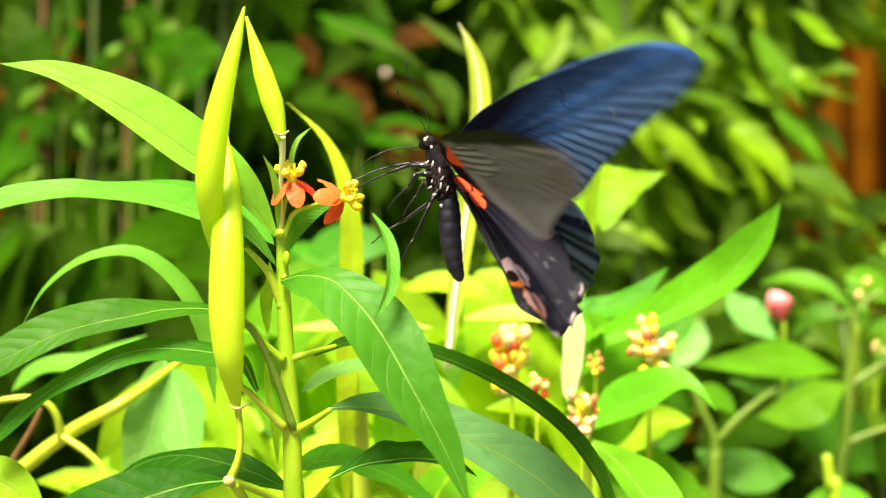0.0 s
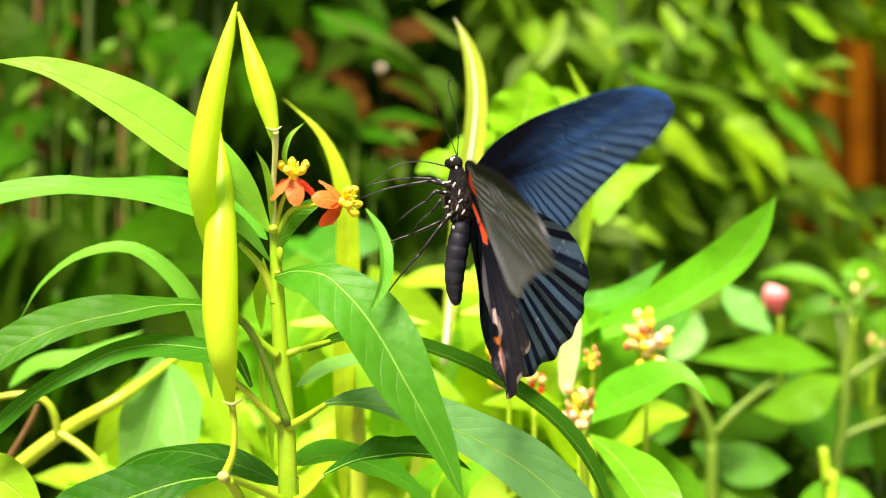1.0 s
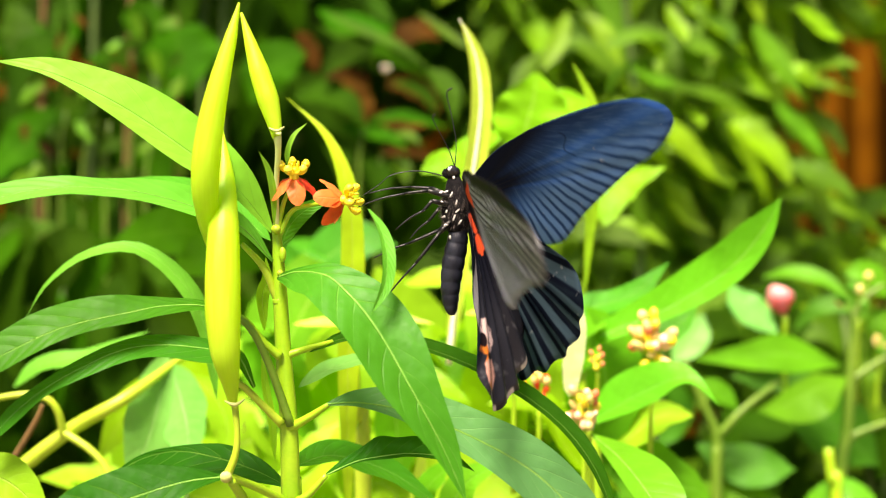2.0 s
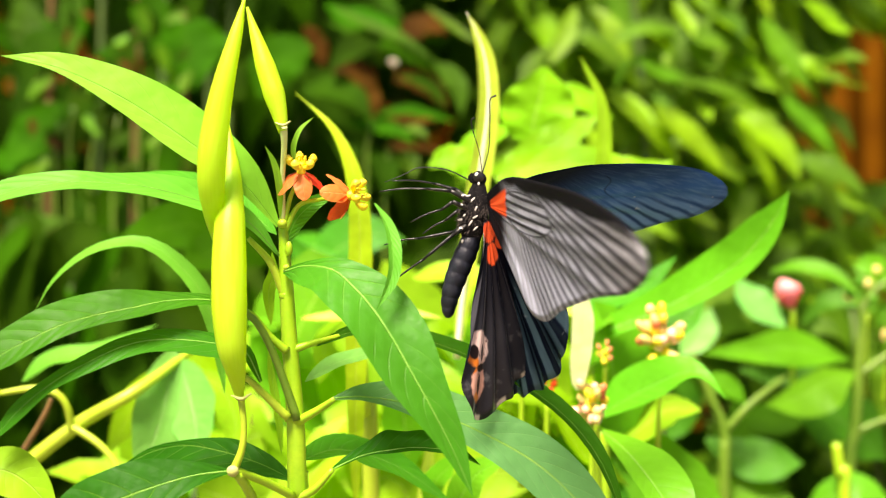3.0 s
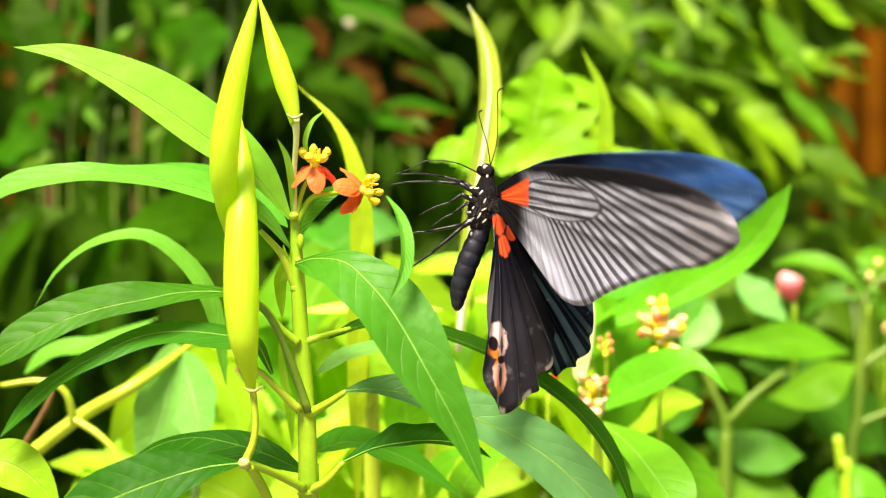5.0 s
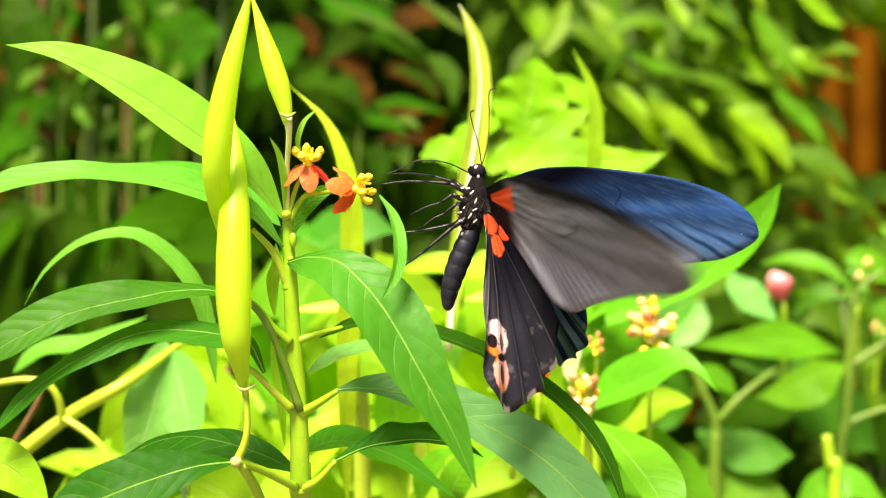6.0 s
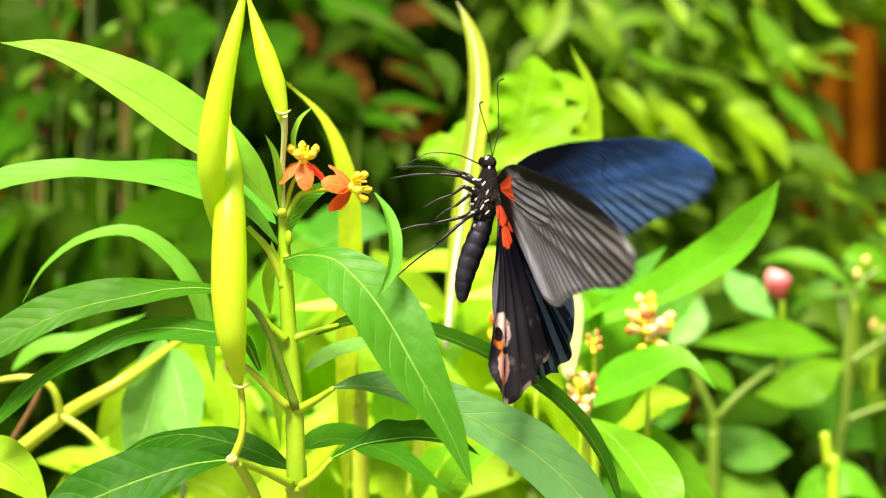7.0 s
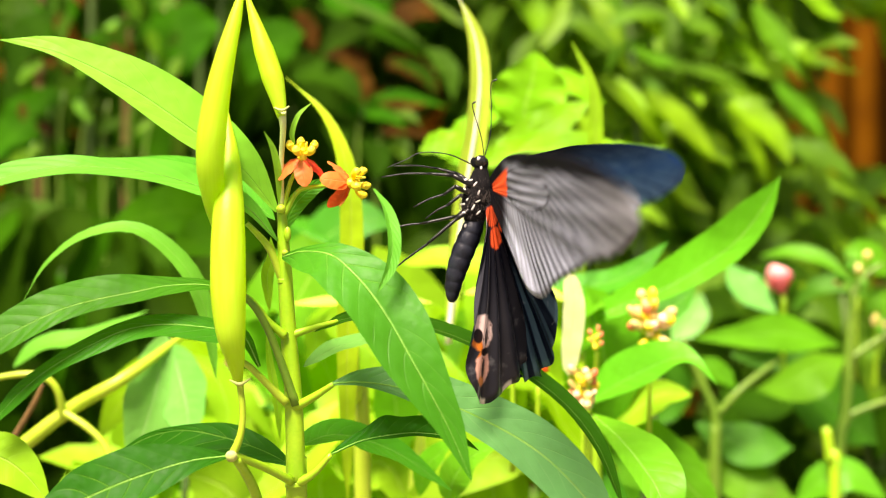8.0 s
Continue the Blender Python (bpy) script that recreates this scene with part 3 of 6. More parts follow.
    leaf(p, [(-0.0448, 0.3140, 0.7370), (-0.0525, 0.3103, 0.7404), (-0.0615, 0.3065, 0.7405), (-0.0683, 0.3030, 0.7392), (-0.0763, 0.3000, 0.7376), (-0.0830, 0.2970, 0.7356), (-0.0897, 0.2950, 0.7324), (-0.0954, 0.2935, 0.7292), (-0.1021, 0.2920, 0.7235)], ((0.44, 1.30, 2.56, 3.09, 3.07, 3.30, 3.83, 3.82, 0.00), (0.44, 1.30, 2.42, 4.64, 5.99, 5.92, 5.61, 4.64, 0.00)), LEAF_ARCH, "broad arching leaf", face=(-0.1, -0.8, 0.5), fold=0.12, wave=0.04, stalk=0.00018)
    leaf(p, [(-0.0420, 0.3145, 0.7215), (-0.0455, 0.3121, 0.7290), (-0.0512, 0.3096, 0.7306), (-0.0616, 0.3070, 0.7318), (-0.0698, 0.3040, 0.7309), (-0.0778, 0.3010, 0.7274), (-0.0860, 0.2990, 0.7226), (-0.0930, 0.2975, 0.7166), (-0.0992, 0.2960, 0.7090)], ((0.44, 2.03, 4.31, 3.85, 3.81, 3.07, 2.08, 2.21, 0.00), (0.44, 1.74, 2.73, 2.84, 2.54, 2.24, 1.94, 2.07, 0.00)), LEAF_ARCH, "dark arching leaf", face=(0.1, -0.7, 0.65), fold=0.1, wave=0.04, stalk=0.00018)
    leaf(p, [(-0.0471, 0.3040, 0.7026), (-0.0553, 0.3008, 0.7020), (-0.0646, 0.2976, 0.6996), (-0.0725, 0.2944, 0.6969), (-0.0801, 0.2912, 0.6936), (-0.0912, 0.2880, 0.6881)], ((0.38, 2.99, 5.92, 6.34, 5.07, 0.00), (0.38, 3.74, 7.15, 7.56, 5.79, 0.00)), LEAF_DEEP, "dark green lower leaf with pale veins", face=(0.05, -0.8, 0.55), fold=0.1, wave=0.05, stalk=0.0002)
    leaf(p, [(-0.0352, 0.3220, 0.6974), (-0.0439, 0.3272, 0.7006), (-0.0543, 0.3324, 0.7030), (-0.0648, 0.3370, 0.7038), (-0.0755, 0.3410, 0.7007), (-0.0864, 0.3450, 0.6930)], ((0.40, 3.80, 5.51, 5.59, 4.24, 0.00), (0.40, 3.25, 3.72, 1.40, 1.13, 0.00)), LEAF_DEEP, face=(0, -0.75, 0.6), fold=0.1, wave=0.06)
    leaf(p, [(-0.0369, 0.3170, 0.7468), (-0.0315, 0.3117, 0.7481), (-0.0246, 0.3063, 0.7473), (-0.0196, 0.3027, 0.7435), (-0.0150, 0.2996, 0.7385), (-0.0107, 0.2967, 0.7323), (-0.0069, 0.2940, 0.7258), (-0.0025, 0.2918, 0.7181), (0.0019, 0.2909, 0.7097), (0.0065, 0.2900, 0.6990)], ((0.53, 1.29, 3.55, 6.27, 8.19, 8.11, 6.94, 5.32, 3.38, 0.00), (0.53, 4.91, 7.87, 8.28, 7.95, 7.99, 7.07, 5.20, 2.77, 0.00)), LEAF_LANCE, "large lance-shaped leaf in front", face=(0.3, -0.85, 0.35), fold=0.14, wave=0.05, stalk=0.0002)
    leaf(p, [(-0.0253, 0.3150, 0.7175), (-0.0176, 0.3170, 0.7176), (-0.0058, 0.3190, 0.7150), (0.0101, 0.3205, 0.7082), (0.0235, 0.3220, 0.7000), (0.0344, 0.3240, 0.6889), (0.0413, 0.3260, 0.6785)], ((0.39, 3.42, 5.95, 6.91, 7.47, 6.18, 0.00), (0.39, 1.31, 3.17, 5.58, 7.47, 6.71, 0.00)), LEAF_SAGE, "broad lower leaf", face=(0.2, -0.8, 0.5), fold=0.14, wave=0.03, stalk=0.00024)
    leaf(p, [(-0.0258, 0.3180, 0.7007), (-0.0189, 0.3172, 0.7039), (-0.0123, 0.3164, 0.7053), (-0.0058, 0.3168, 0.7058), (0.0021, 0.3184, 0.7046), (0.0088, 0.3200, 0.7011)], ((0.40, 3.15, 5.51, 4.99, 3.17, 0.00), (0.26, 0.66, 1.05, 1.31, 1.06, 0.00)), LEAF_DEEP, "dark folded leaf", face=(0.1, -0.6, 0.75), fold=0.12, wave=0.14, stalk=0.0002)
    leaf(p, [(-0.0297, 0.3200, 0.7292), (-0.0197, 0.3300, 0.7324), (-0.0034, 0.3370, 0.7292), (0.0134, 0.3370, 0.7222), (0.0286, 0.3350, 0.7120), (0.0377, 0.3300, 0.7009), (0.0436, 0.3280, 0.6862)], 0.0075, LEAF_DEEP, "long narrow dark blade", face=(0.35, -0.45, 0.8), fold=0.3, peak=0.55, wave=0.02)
    leaf(p, [(-0.0155, 0.3120, 0.7624), (-0.0122, 0.3045, 0.7574), (-0.0107, 0.3000, 0.7514), (-0.0111, 0.2970, 0.7450), (-0.0140, 0.2940, 0.7387)], ((0.39, 1.51, 1.86, 1.48, 0.00), (0.26, 1.26, 1.49, 1.23, 0.00)), LEAF_LIGHT, "small curled leaf", face=(0.5, -0.8, 0.2), fold=0.4, wave=0.02)
    leaf(p, [(-0.0375, 0.3220, 0.7521), (-0.0349, 0.3250, 0.7589), (-0.0311, 0.3280, 0.7630), (-0.0252, 0.3300, 0.7659)], 0.0046, LEAF_MID, face=(0.4, -0.7, 0.3))
    leaf(p, [(-0.0338, 0.3190, 0.7713), (-0.0348, 0.3190, 0.7753), (-0.0334, 0.3200, 0.7800), (-0.0304, 0.3220, 0.7832)], 0.0013, LEAF_TENDER, "thin curling leaflet", face=(0.1, -0.9, 0.4))
    leaf(p, [(-0.0379, 0.3190, 0.7587), (-0.0378, 0.3170, 0.7659), (-0.0388, 0.3160, 0.7717), (-0.0409, 0.3150, 0.7760)], 0.0017, LEAF_TENDER, "thin curling leaflet", face=(0.1, -0.9, 0.4))
    leaf(p, [(-0.0334, 0.3300, 0.7200), (-0.0263, 0.3450, 0.7237), (-0.0155, 0.3600, 0.7248), (-0.0021, 0.3700, 0.7195)], 0.0067, LEAF_BLUE, "pale green leaf", face=(0, -0.5, 0.9))
    leaf(p, [(-0.0353, 0.3350, 0.7002), (-0.0267, 0.3500, 0.7008), (-0.0125, 0.3600, 0.6949), (0.0025, 0.3700, 0.6827)], 0.0116, LEAF_MID, face=(0, -0.6, 0.8))
    # leaf stalks
    part("leaf_stalk", rod([(-0.0344, 0.3190, 0.7115), (-0.0294, 0.3170, 0.7144), (-0.0250, 0.3150, 0.7174)], [0.0012, 0.0009, 0.0006], 8), STEM, p)
    part("leaf_stalk", rod([(-0.0341, 0.3190, 0.6938), (-0.0300, 0.3180, 0.6961), (-0.0257, 0.3170, 0.7008)], [0.0012, 0.0009, 0.0006], 8), STEM, p)
    part("leaf_stalk", rod([(-0.0359, 0.3200, 0.7281), (-0.0317, 0.3200, 0.7296), (-0.0248, 0.3250, 0.7313)], [0.0011, 0.0008, 0.0006], 8), STEM, p)
    part("withered_bract", blade(bmesh.new(), [(-0.0406, 0.3220, 0.7341), (-0.0412, 0.3230, 0.7421), (-0.0404, 0.3250, 0.7461), (-0.0409, 0.3270, 0.7515)], 0.0032, face=(0.2, -0.9, 0.1)), LEAF_YELLOW, p, "pale dry bract")
    part("withered_bract", blade(bmesh.new(), [(-0.0385, 0.3250, 0.7030), (-0.0396, 0.3270, 0.7122), (-0.0416, 0.3300, 0.7214), (-0.0428, 0.3330, 0.7281)], 0.0021, face=(0.2, -0.9, 0.1)), LEAF_YELLOW, p)
    # seed pods
    def pod(points, radii, label):
        return part("seed_pod", rod(points, radii, 18, 36), POD, p, label)
    big = pod([(-0.0437, 0.3040, 0.8083), (-0.0454, 0.3027, 0.8003), (-0.0475, 0.3014, 0.7913), (-0.0493, 0.3011, 0.7826), (-0.0506, 0.3014, 0.7739), (-0.0512, 0.3030, 0.7664), (-0.0511, 0.3075, 0.7590), (-0.0503, 0.3120, 0.7501)], [0.00025, 0.00144, 0.00225, 0.00287, 0.00325, 0.00308, 0.00242, 0.00078], "long yellow-green seed pod tapering to a point")
    low = pod([(-0.0499, 0.3180, 0.7811), (-0.0482, 0.3120, 0.7695), (-0.0476, 0.3060, 0.7590), (-0.0473, 0.3029, 0.7489), (-0.0470, 0.3011, 0.7389), (-0.0464, 0.3007, 0.7302), (-0.0458, 0.3029, 0.7244), (-0.0454, 0.3050, 0.7185)], [0.00040, 0.00220, 0.00342, 0.00389, 0.00393, 0.00324, 0.00213, 0.00088], "long yellow-green seed pod tapering to a point")
    part("pod_stalk", rod([(-0.0451, 0.3050, 0.7190), (-0.0445, 0.3050, 0.7122), (-0.0450, 0.3050, 0.7071), (-0.0468, 0.3050, 0.7026)], [0.0008, 0.0007, 0.0008, 0.001], 8), STEM_YELLOW, low)
    part("calyx", rod([(-0.0471, 0.3040, 0.7194), (-0.0447, 0.3030, 0.7187), (-0.0426, 0.3040, 0.7198)], [0.0002, 0.0005, 0.0002], 6), NODE_SCAR, low)
    part("scar", ball((-0.0469, 0.3040, 0.7025), (0.0014, 0.0012, 0.0013)), NODE_SCAR, p, "pale leaf scar")
    small = pod([(-0.0456, 0.3200, 0.8090), (-0.0433, 0.3188, 0.8017), (-0.0411, 0.3176, 0.7949), (-0.0389, 0.3164, 0.7882), (-0.0374, 0.3152, 0.7828), (-0.0366, 0.3140, 0.7790)], [0.00033, 0.00145, 0.00237, 0.00256, 0.00176, 0.00104], "small yellow-green seed pod")
    part("pod_stalk", rod([(-0.0366, 0.3140, 0.7803), (-0.0364, 0.3150, 0.7762), (-0.0372, 0.3180, 0.7686), (-0.0375, 0.3200, 0.7581)], [0.0011, 0.0007, 0.0006, 0.0008], 8), STALK_PALE, small)
    part("calyx", rod([(-0.0383, 0.3140, 0.7812), (-0.0362, 0.3120, 0.7804), (-0.0349, 0.3140, 0.7815)], [0.0002, 0.0004, 0.0002], 6), NODE_SCAR, small)
    part("bud_knob", ball((-0.0373, 0.3180, 0.7580), (0.0012, 0.0012, 0.0011)), STEM_YELLOW, p)
    part("bud_knob", ball((-0.0358, 0.3180, 0.7521), (0.0009, 0.0009, 0.0018)), STEM, p)
    part("bud_knob", ball((-0.0363, 0.3170, 0.7478), (0.0008, 0.0007, 0.0007)), STEM_YELLOW, p)
    return p


def flower(parent, centre, axis, turn, scale, cols, stalk):
    """Five swept-back petals under a crown of five upright hoods."""
    axis = Vector(axis).normalized()
    a = axis.orthogonal().normalized()
    b = axis.cross(a)
    c = Vector(centre)
    head = part("flower", rod([c - axis * 0.0012 * scale, c, c + axis * 0.0022 * scale], [0.0007 * scale, 0.0011 * scale, 0.0008 * scale], 8), CORONA, parent, "orange flower with a yellow crown")
    for k in range(5):
        ang = radians(turn) + 2 * math.pi * k / 5
        out = a * math.cos(ang) + b * math.sin(ang)
        part("petal", blade(bmesh.new(), [c + out * 0.0005 * scale, c + out * 0.0022 * scale - axis * 0.0009 * scale, c + out * 0.0042 * scale - axis * 0.0026 * scale, c + out * 0.0056 * scale - axis * 0.0046 * scale],
                            0.0042 * scale, face=tuple(out + axis * 0.4), fold=-0.15, wave=0.06, peak=0.5, n=10, across=4, blunt=0.6, stalk=0.2), cols[k % len(cols)], head)
        o2 = a * math.cos(ang + 0.63) + b * math.sin(ang + 0.63)
        part("hood", rod([c + o2 * 0.0008 * scale + axis * 0.0012 * scale, c + o2 * 0.0022 * scale + axis * 0.0018 * scale, c + o2 * 0.0029 * scale + axis * 0.0028 * scale, c + o2 * 0.0029 * scale + axis * 0.0037 * scale], [0.0004 * scale, 0.0007 * scale, 0.001 * scale, 0.0004 * scale], 8), CORONA, head)
        part("horn", rod([c + o2 * 0.0012 * scale + axis * 0.002 * scale, c + o2 * 0.001 * scale + axis * 0.0036 * scale], [0.0003 * scale, 0.00025 * scale], 5), CORONA, head)
    part("flower_stalk", rod(stalk, [0.0007, 0.0006, 0.0005, 0.0005], 7), STEM, head)
    return head


plant = milkweed()
flowers = [
    flower(plant, (-0.0326, 0.3180, 0.7700), (0.08, -0.45, 1.0), 20, 1.05, (PETAL, PETAL_RED, PETAL), [(-0.0373, 0.3200, 0.7568), (-0.0361, 0.3200, 0.7621), (-0.0350, 0.3200, 0.7654), (-0.0328, 0.3180, 0.7686)]),
    flower(plant, (-0.0212, 0.3160, 0.7641), (0.95, -0.35, 0.12), 50, 1.05, (PETAL, PETAL, PETAL_RED), [(-0.0370, 0.3200, 0.7561), (-0.0337, 0.3200, 0.7621), (-0.0290, 0.3190, 0.7634), (-0.0225, 0.3160, 0.7639)])]


# ---- plants behind ----
def stems_behind():
    p = thing("shoot", ((-0.0277, 0.4200, 0.6701)[0], 0.42, 0), "bright yellow-green upright blades behind the milkweed", "plant")
    foot = (-0.0251, 0.4200, 0.6701)
    part("stem", rod([(foot[0] + 0.01, 0.43, -0.01), (foot[0], 0.425, 0.3), foot, (-0.0275, 0.4100, 0.7060), (-0.0275, 0.4000, 0.7435)], [0.003, 0.0028, 0.0026, 0.0024, 0.002], 10), STEM_YELLOW, p)
    leaf(p, [(-0.0292, 0.4100, 0.6720), (-0.0285, 0.4000, 0.7170), (-0.0272, 0.4000, 0.7502), (-0.0285, 0.4000, 0.7717), (-0.0351, 0.4050, 0.7879), (-0.0474, 0.4100, 0.7998)], 0.0076, LEAF_GOLDEN, "long arching yellow-green blade", face=(0.4, -0.9, 0.2), fold=0.1, wave=0.01, peak=0.35)
    leaf(p, [(0.0011, 0.4400, 0.7174), (0.0040, 0.4386, 0.7447), (0.0076, 0.4371, 0.7701), (0.0101, 0.4357, 0.7863), (0.0115, 0.4343, 0.8006), (0.0104, 0.4329, 0.8130), (0.0075, 0.4314, 0.8217), (0.0046, 0.4300, 0.8272)], ((1.09, 2.91, 3.99, 3.61, 3.60, 3.05, 1.61, 0.00), (1.09, 2.91, 3.62, 3.79, 3.42, 3.05, 1.61, 0.00)), LEAF_CREAM, "upright bright yellow-green blade", face=(0.3, -0.9, 0.2), fold=0.22, wave=0.01, stalk=0.0011, stalk_material=LIT_RIB)
    leaf(p, [(0.0469, 0.4600, 0.7388), (0.0498, 0.4600, 0.7731), (0.0511, 0.4600, 0.7883), (0.0498, 0.4600, 0.8036), (0.0431, 0.4600, 0.8179)], 0.0057, LEAF_YELLOW, face=(0.3, -0.9, 0.2), fold=0.1, wave=0.01)
    leaf(p, [(-0.0603, 0.3600, 0.7143), (-0.0630, 0.3600, 0.7322), (-0.0692, 0.3600, 0.7449), (-0.0812, 0.3600, 0.7539), (-0.0946, 0.3600, 0.7524), (-0.1050, 0.3600, 0.7449), (-0.1110, 0.3600, 0.7352)], 0.0057, LEAF_LIGHT, "arching narrow blade, thin at the tip", face=(0.1, -0.6, 0.8), fold=0.15, wave=0.02, peak=0.35)
    part("stem", rod([((0.0446, 0.4200, 0.6701)[0], 0.43, -0.01), ((0.0446, 0.4200, 0.6701)[0], 0.425, 0.4), (0.0446, 0.4200, 0.6701), (0.0408, 0.4100, 0.6958), (0.0370, 0.4020, 0.7122)], [0.002, 0.0018, 0.0014, 0.0011, 0.0008], 8), STEM, p)
    leaf(p, [(0.0365, 0.4000, 0.7110), (0.0373, 0.4000, 0.7203), (0.0381, 0.4000, 0.7286), (0.0378, 0.4000, 0.7352), (0.0365, 0.4000, 0.7410)], 0.0070, LEAF_PALE, "pale upright blade", face=(0.3, -0.9, 0.2), fold=0.05, peak=0.5, blunt=0.45)
    return p


stems_behind()


def broad_leaves():
    p = thing("leafy_plant", ((0.0467, 0.4400, 0.6663)[0], 0.44, 0), "bright green plant with broad smooth leaves and budding flower heads", "plant")
    foot = (0.0485, 0.4400, 0.6663)
    part("stem", rod([(foot[0], 0.44, -0.01), (foot[0], 0.44, 0.4), foot, (0.0458, 0.4400, 0.6918), (0.0430, 0.4400, 0.7210)], [0.003, 0.0028, 0.0024, 0.002, 0.0014], 10), STEM, p)
    leaf(p, [(0.0459, 0.4500, 0.7241), (0.0603, 0.4467, 0.7298), (0.0728, 0.4433, 0.7355), (0.0850, 0.4400, 0.7433), (0.0934, 0.4367, 0.7502), (0.1007, 0.4333, 0.7599), (0.1062, 0.4300, 0.7708)], ((2.61, 5.92, 7.90, 8.75, 8.32, 6.11, 0.00), (2.24, 2.96, 3.86, 5.11, 5.25, 3.95, 0.00)), LEAF_FRESH, "large folded bright green leaf", face=(-0.1, -0.9, 0.4), fold=0.2, wave=0.02, stalk=0.0003)
    leaf(p, [(0.0462, 0.4300, 0.7006), (0.0540, 0.4260, 0.7057), (0.0623, 0.4220, 0.7107), (0.0703, 0.4180, 0.7145), (0.0762, 0.4140, 0.7138), (0.0822, 0.4100, 0.7070)], ((2.14, 8.12, 8.22, 5.89, 2.23, 0.00), (1.78, 3.88, 5.25, 3.46, 1.37, 0.00)), LEAF_VIVID, face=(0.1, -0.8, 0.55), fold=0.16, wave=0.03)
    leaf(p, [(0.0428, 0.4000, 0.6999), (0.0476, 0.3775, 0.6967), (0.0520, 0.3625, 0.6913), (0.0559, 0.3538, 0.6845), (0.0589, 0.3500, 0.6747)], ((0.50, 6.73, 9.31, 7.33, 0.00), (0.33, 3.44, 4.21, 3.81, 0.00)), LEAF_VIVID, "broad bright green leaf", face=(0.1, -0.85, 0.45), fold=0.12, wave=0.03, stalk=0.00024)
    leaf(p, [(0.0328, 0.4500, 0.6849), (0.0398, 0.4450, 0.6764), (0.0503, 0.4400, 0.6699), (0.0613, 0.4400, 0.6608)], 0.0205, LEAF_MID, face=(0, -0.7, 0.7))
    leaf(p, [(0.0226, 0.4700, 0.7346), (0.0455, 0.4650, 0.7348), (0.0621, 0.4600, 0.7388), (0.0755, 0.4600, 0.7502)], 0.0114, LEAF_MID, face=(0, -0.7, 0.7))
    leaf(p, [(0.0440, 0.4700, 0.7112), (0.0596, 0.4700, 0.7210), (0.0771, 0.4700, 0.7268), (0.0869, 0.4700, 0.7346)], 0.0148, LEAF_MID, face=(0, -0.7, 0.7))
    # lobed pale leaves
    for pts, halves, teeth in (
            ([(0.0230, 0.5000, 0.7823), (0.0406, 0.5000, 0.7846), (0.0582, 0.5000, 0.7825), (0.0707, 0.5000, 0.7832), (0.0816, 0.5000, 0.7854)], ((5.39, 8.29, 7.05, 3.11, 0.00), (5.39, 12.43, 21.55, 7.46, 0.00)), 6),
            ([(0.0304, 0.5200, 0.7942), (0.0310, 0.5200, 0.8019), (0.0336, 0.5200, 0.8116), (0.0353, 0.5200, 0.8226)], ((6.46, 12.93, 12.07, 1.29), (6.46, 12.50, 13.36, 1.29)), 0),
            ([(0.0155, 0.5050, 0.7795), (0.0287, 0.5083, 0.7877), (0.0426, 0.5117, 0.7964), (0.0563, 0.5150, 0.8040)], ((2.93, 6.74, 6.36, 0.00), (2.93, 7.16, 7.21, 0.00)), 5),
            ([(0.0034, 0.5150, 0.7801), (0.0067, 0.5200, 0.7901), (0.0144, 0.5250, 0.7970), (0.0255, 0.5300, 0.8018)], ((2.56, 5.60, 4.79, 0.00), (2.56, 5.60, 4.79, 0.00)), 4),
            ([(0.0645, 0.5600, 0.8059), (0.0571, 0.5600, 0.8129), (0.0478, 0.5600, 0.8175), (0.0374, 0.5600, 0.8175)], ((1.86, 5.11, 5.11, 0.00), (1.86, 4.64, 4.64, 0.00)), 0),
            ([(-0.0087, 0.5000, 0.7834), (-0.0019, 0.5000, 0.7867), (0.0058, 0.5000, 0.7846), (0.0126, 0.5000, 0.7767)], ((0.83, 5.39, 5.39, 0.00), (0.83, 6.22, 7.05, 0.00)), 5),
            ([(0.0457, 0.5100, 0.7735), (0.0370, 0.5067, 0.7712), (0.0263, 0.5033, 0.7732), (0.0157, 0.5000, 0.7689)], ((2.11, 9.24, 9.60, 0.00), (2.11, 6.30, 6.26, 0.00)), 5)):
        leaf(p, pts, halves, LEAF_LOBED, "pale toothed leaf", face=(0.1, -0.85, 0.4), wave=0.1, fold=0.1, lobes=teeth, n=60)
    return p


broad_leaves()


def bud_cluster(place, radius, count, seed, mats, label):
    p = thing("flower_head", place, label, "flower", "budding flower heads")
    rng = random.Random(seed)
    c = Vector(place)
    part("stalk", rod([c - Vector((0, -0.004, radius * 5)), c - Vector((0, 0, radius))], [0.0009, 0.0007], 7), STEM, p)
    for k in range(count):
        d = Vector((rng.gauss(0, 0.36), rng.gauss(0, 0.36), rng.gauss(0.1, 0.55)))
        d = d.normalized() * min(d.length, 1.15)
        part("bud", ball(c + d * radius, [radius * rng.uniform(0.17, 0.28) * s for s in (1, 1, 1.25)], (d + Vector((0, 0, 0.5))).to_track_quat("Z", "Y").to_matrix(), 8, 6), rng.choice(mats), p)
        part("pedicel", rod([c - Vector((0, 0, radius * 0.8)), c + d * radius], [0.0003, 0.00025], 5, 2), STEM, p)
    return p


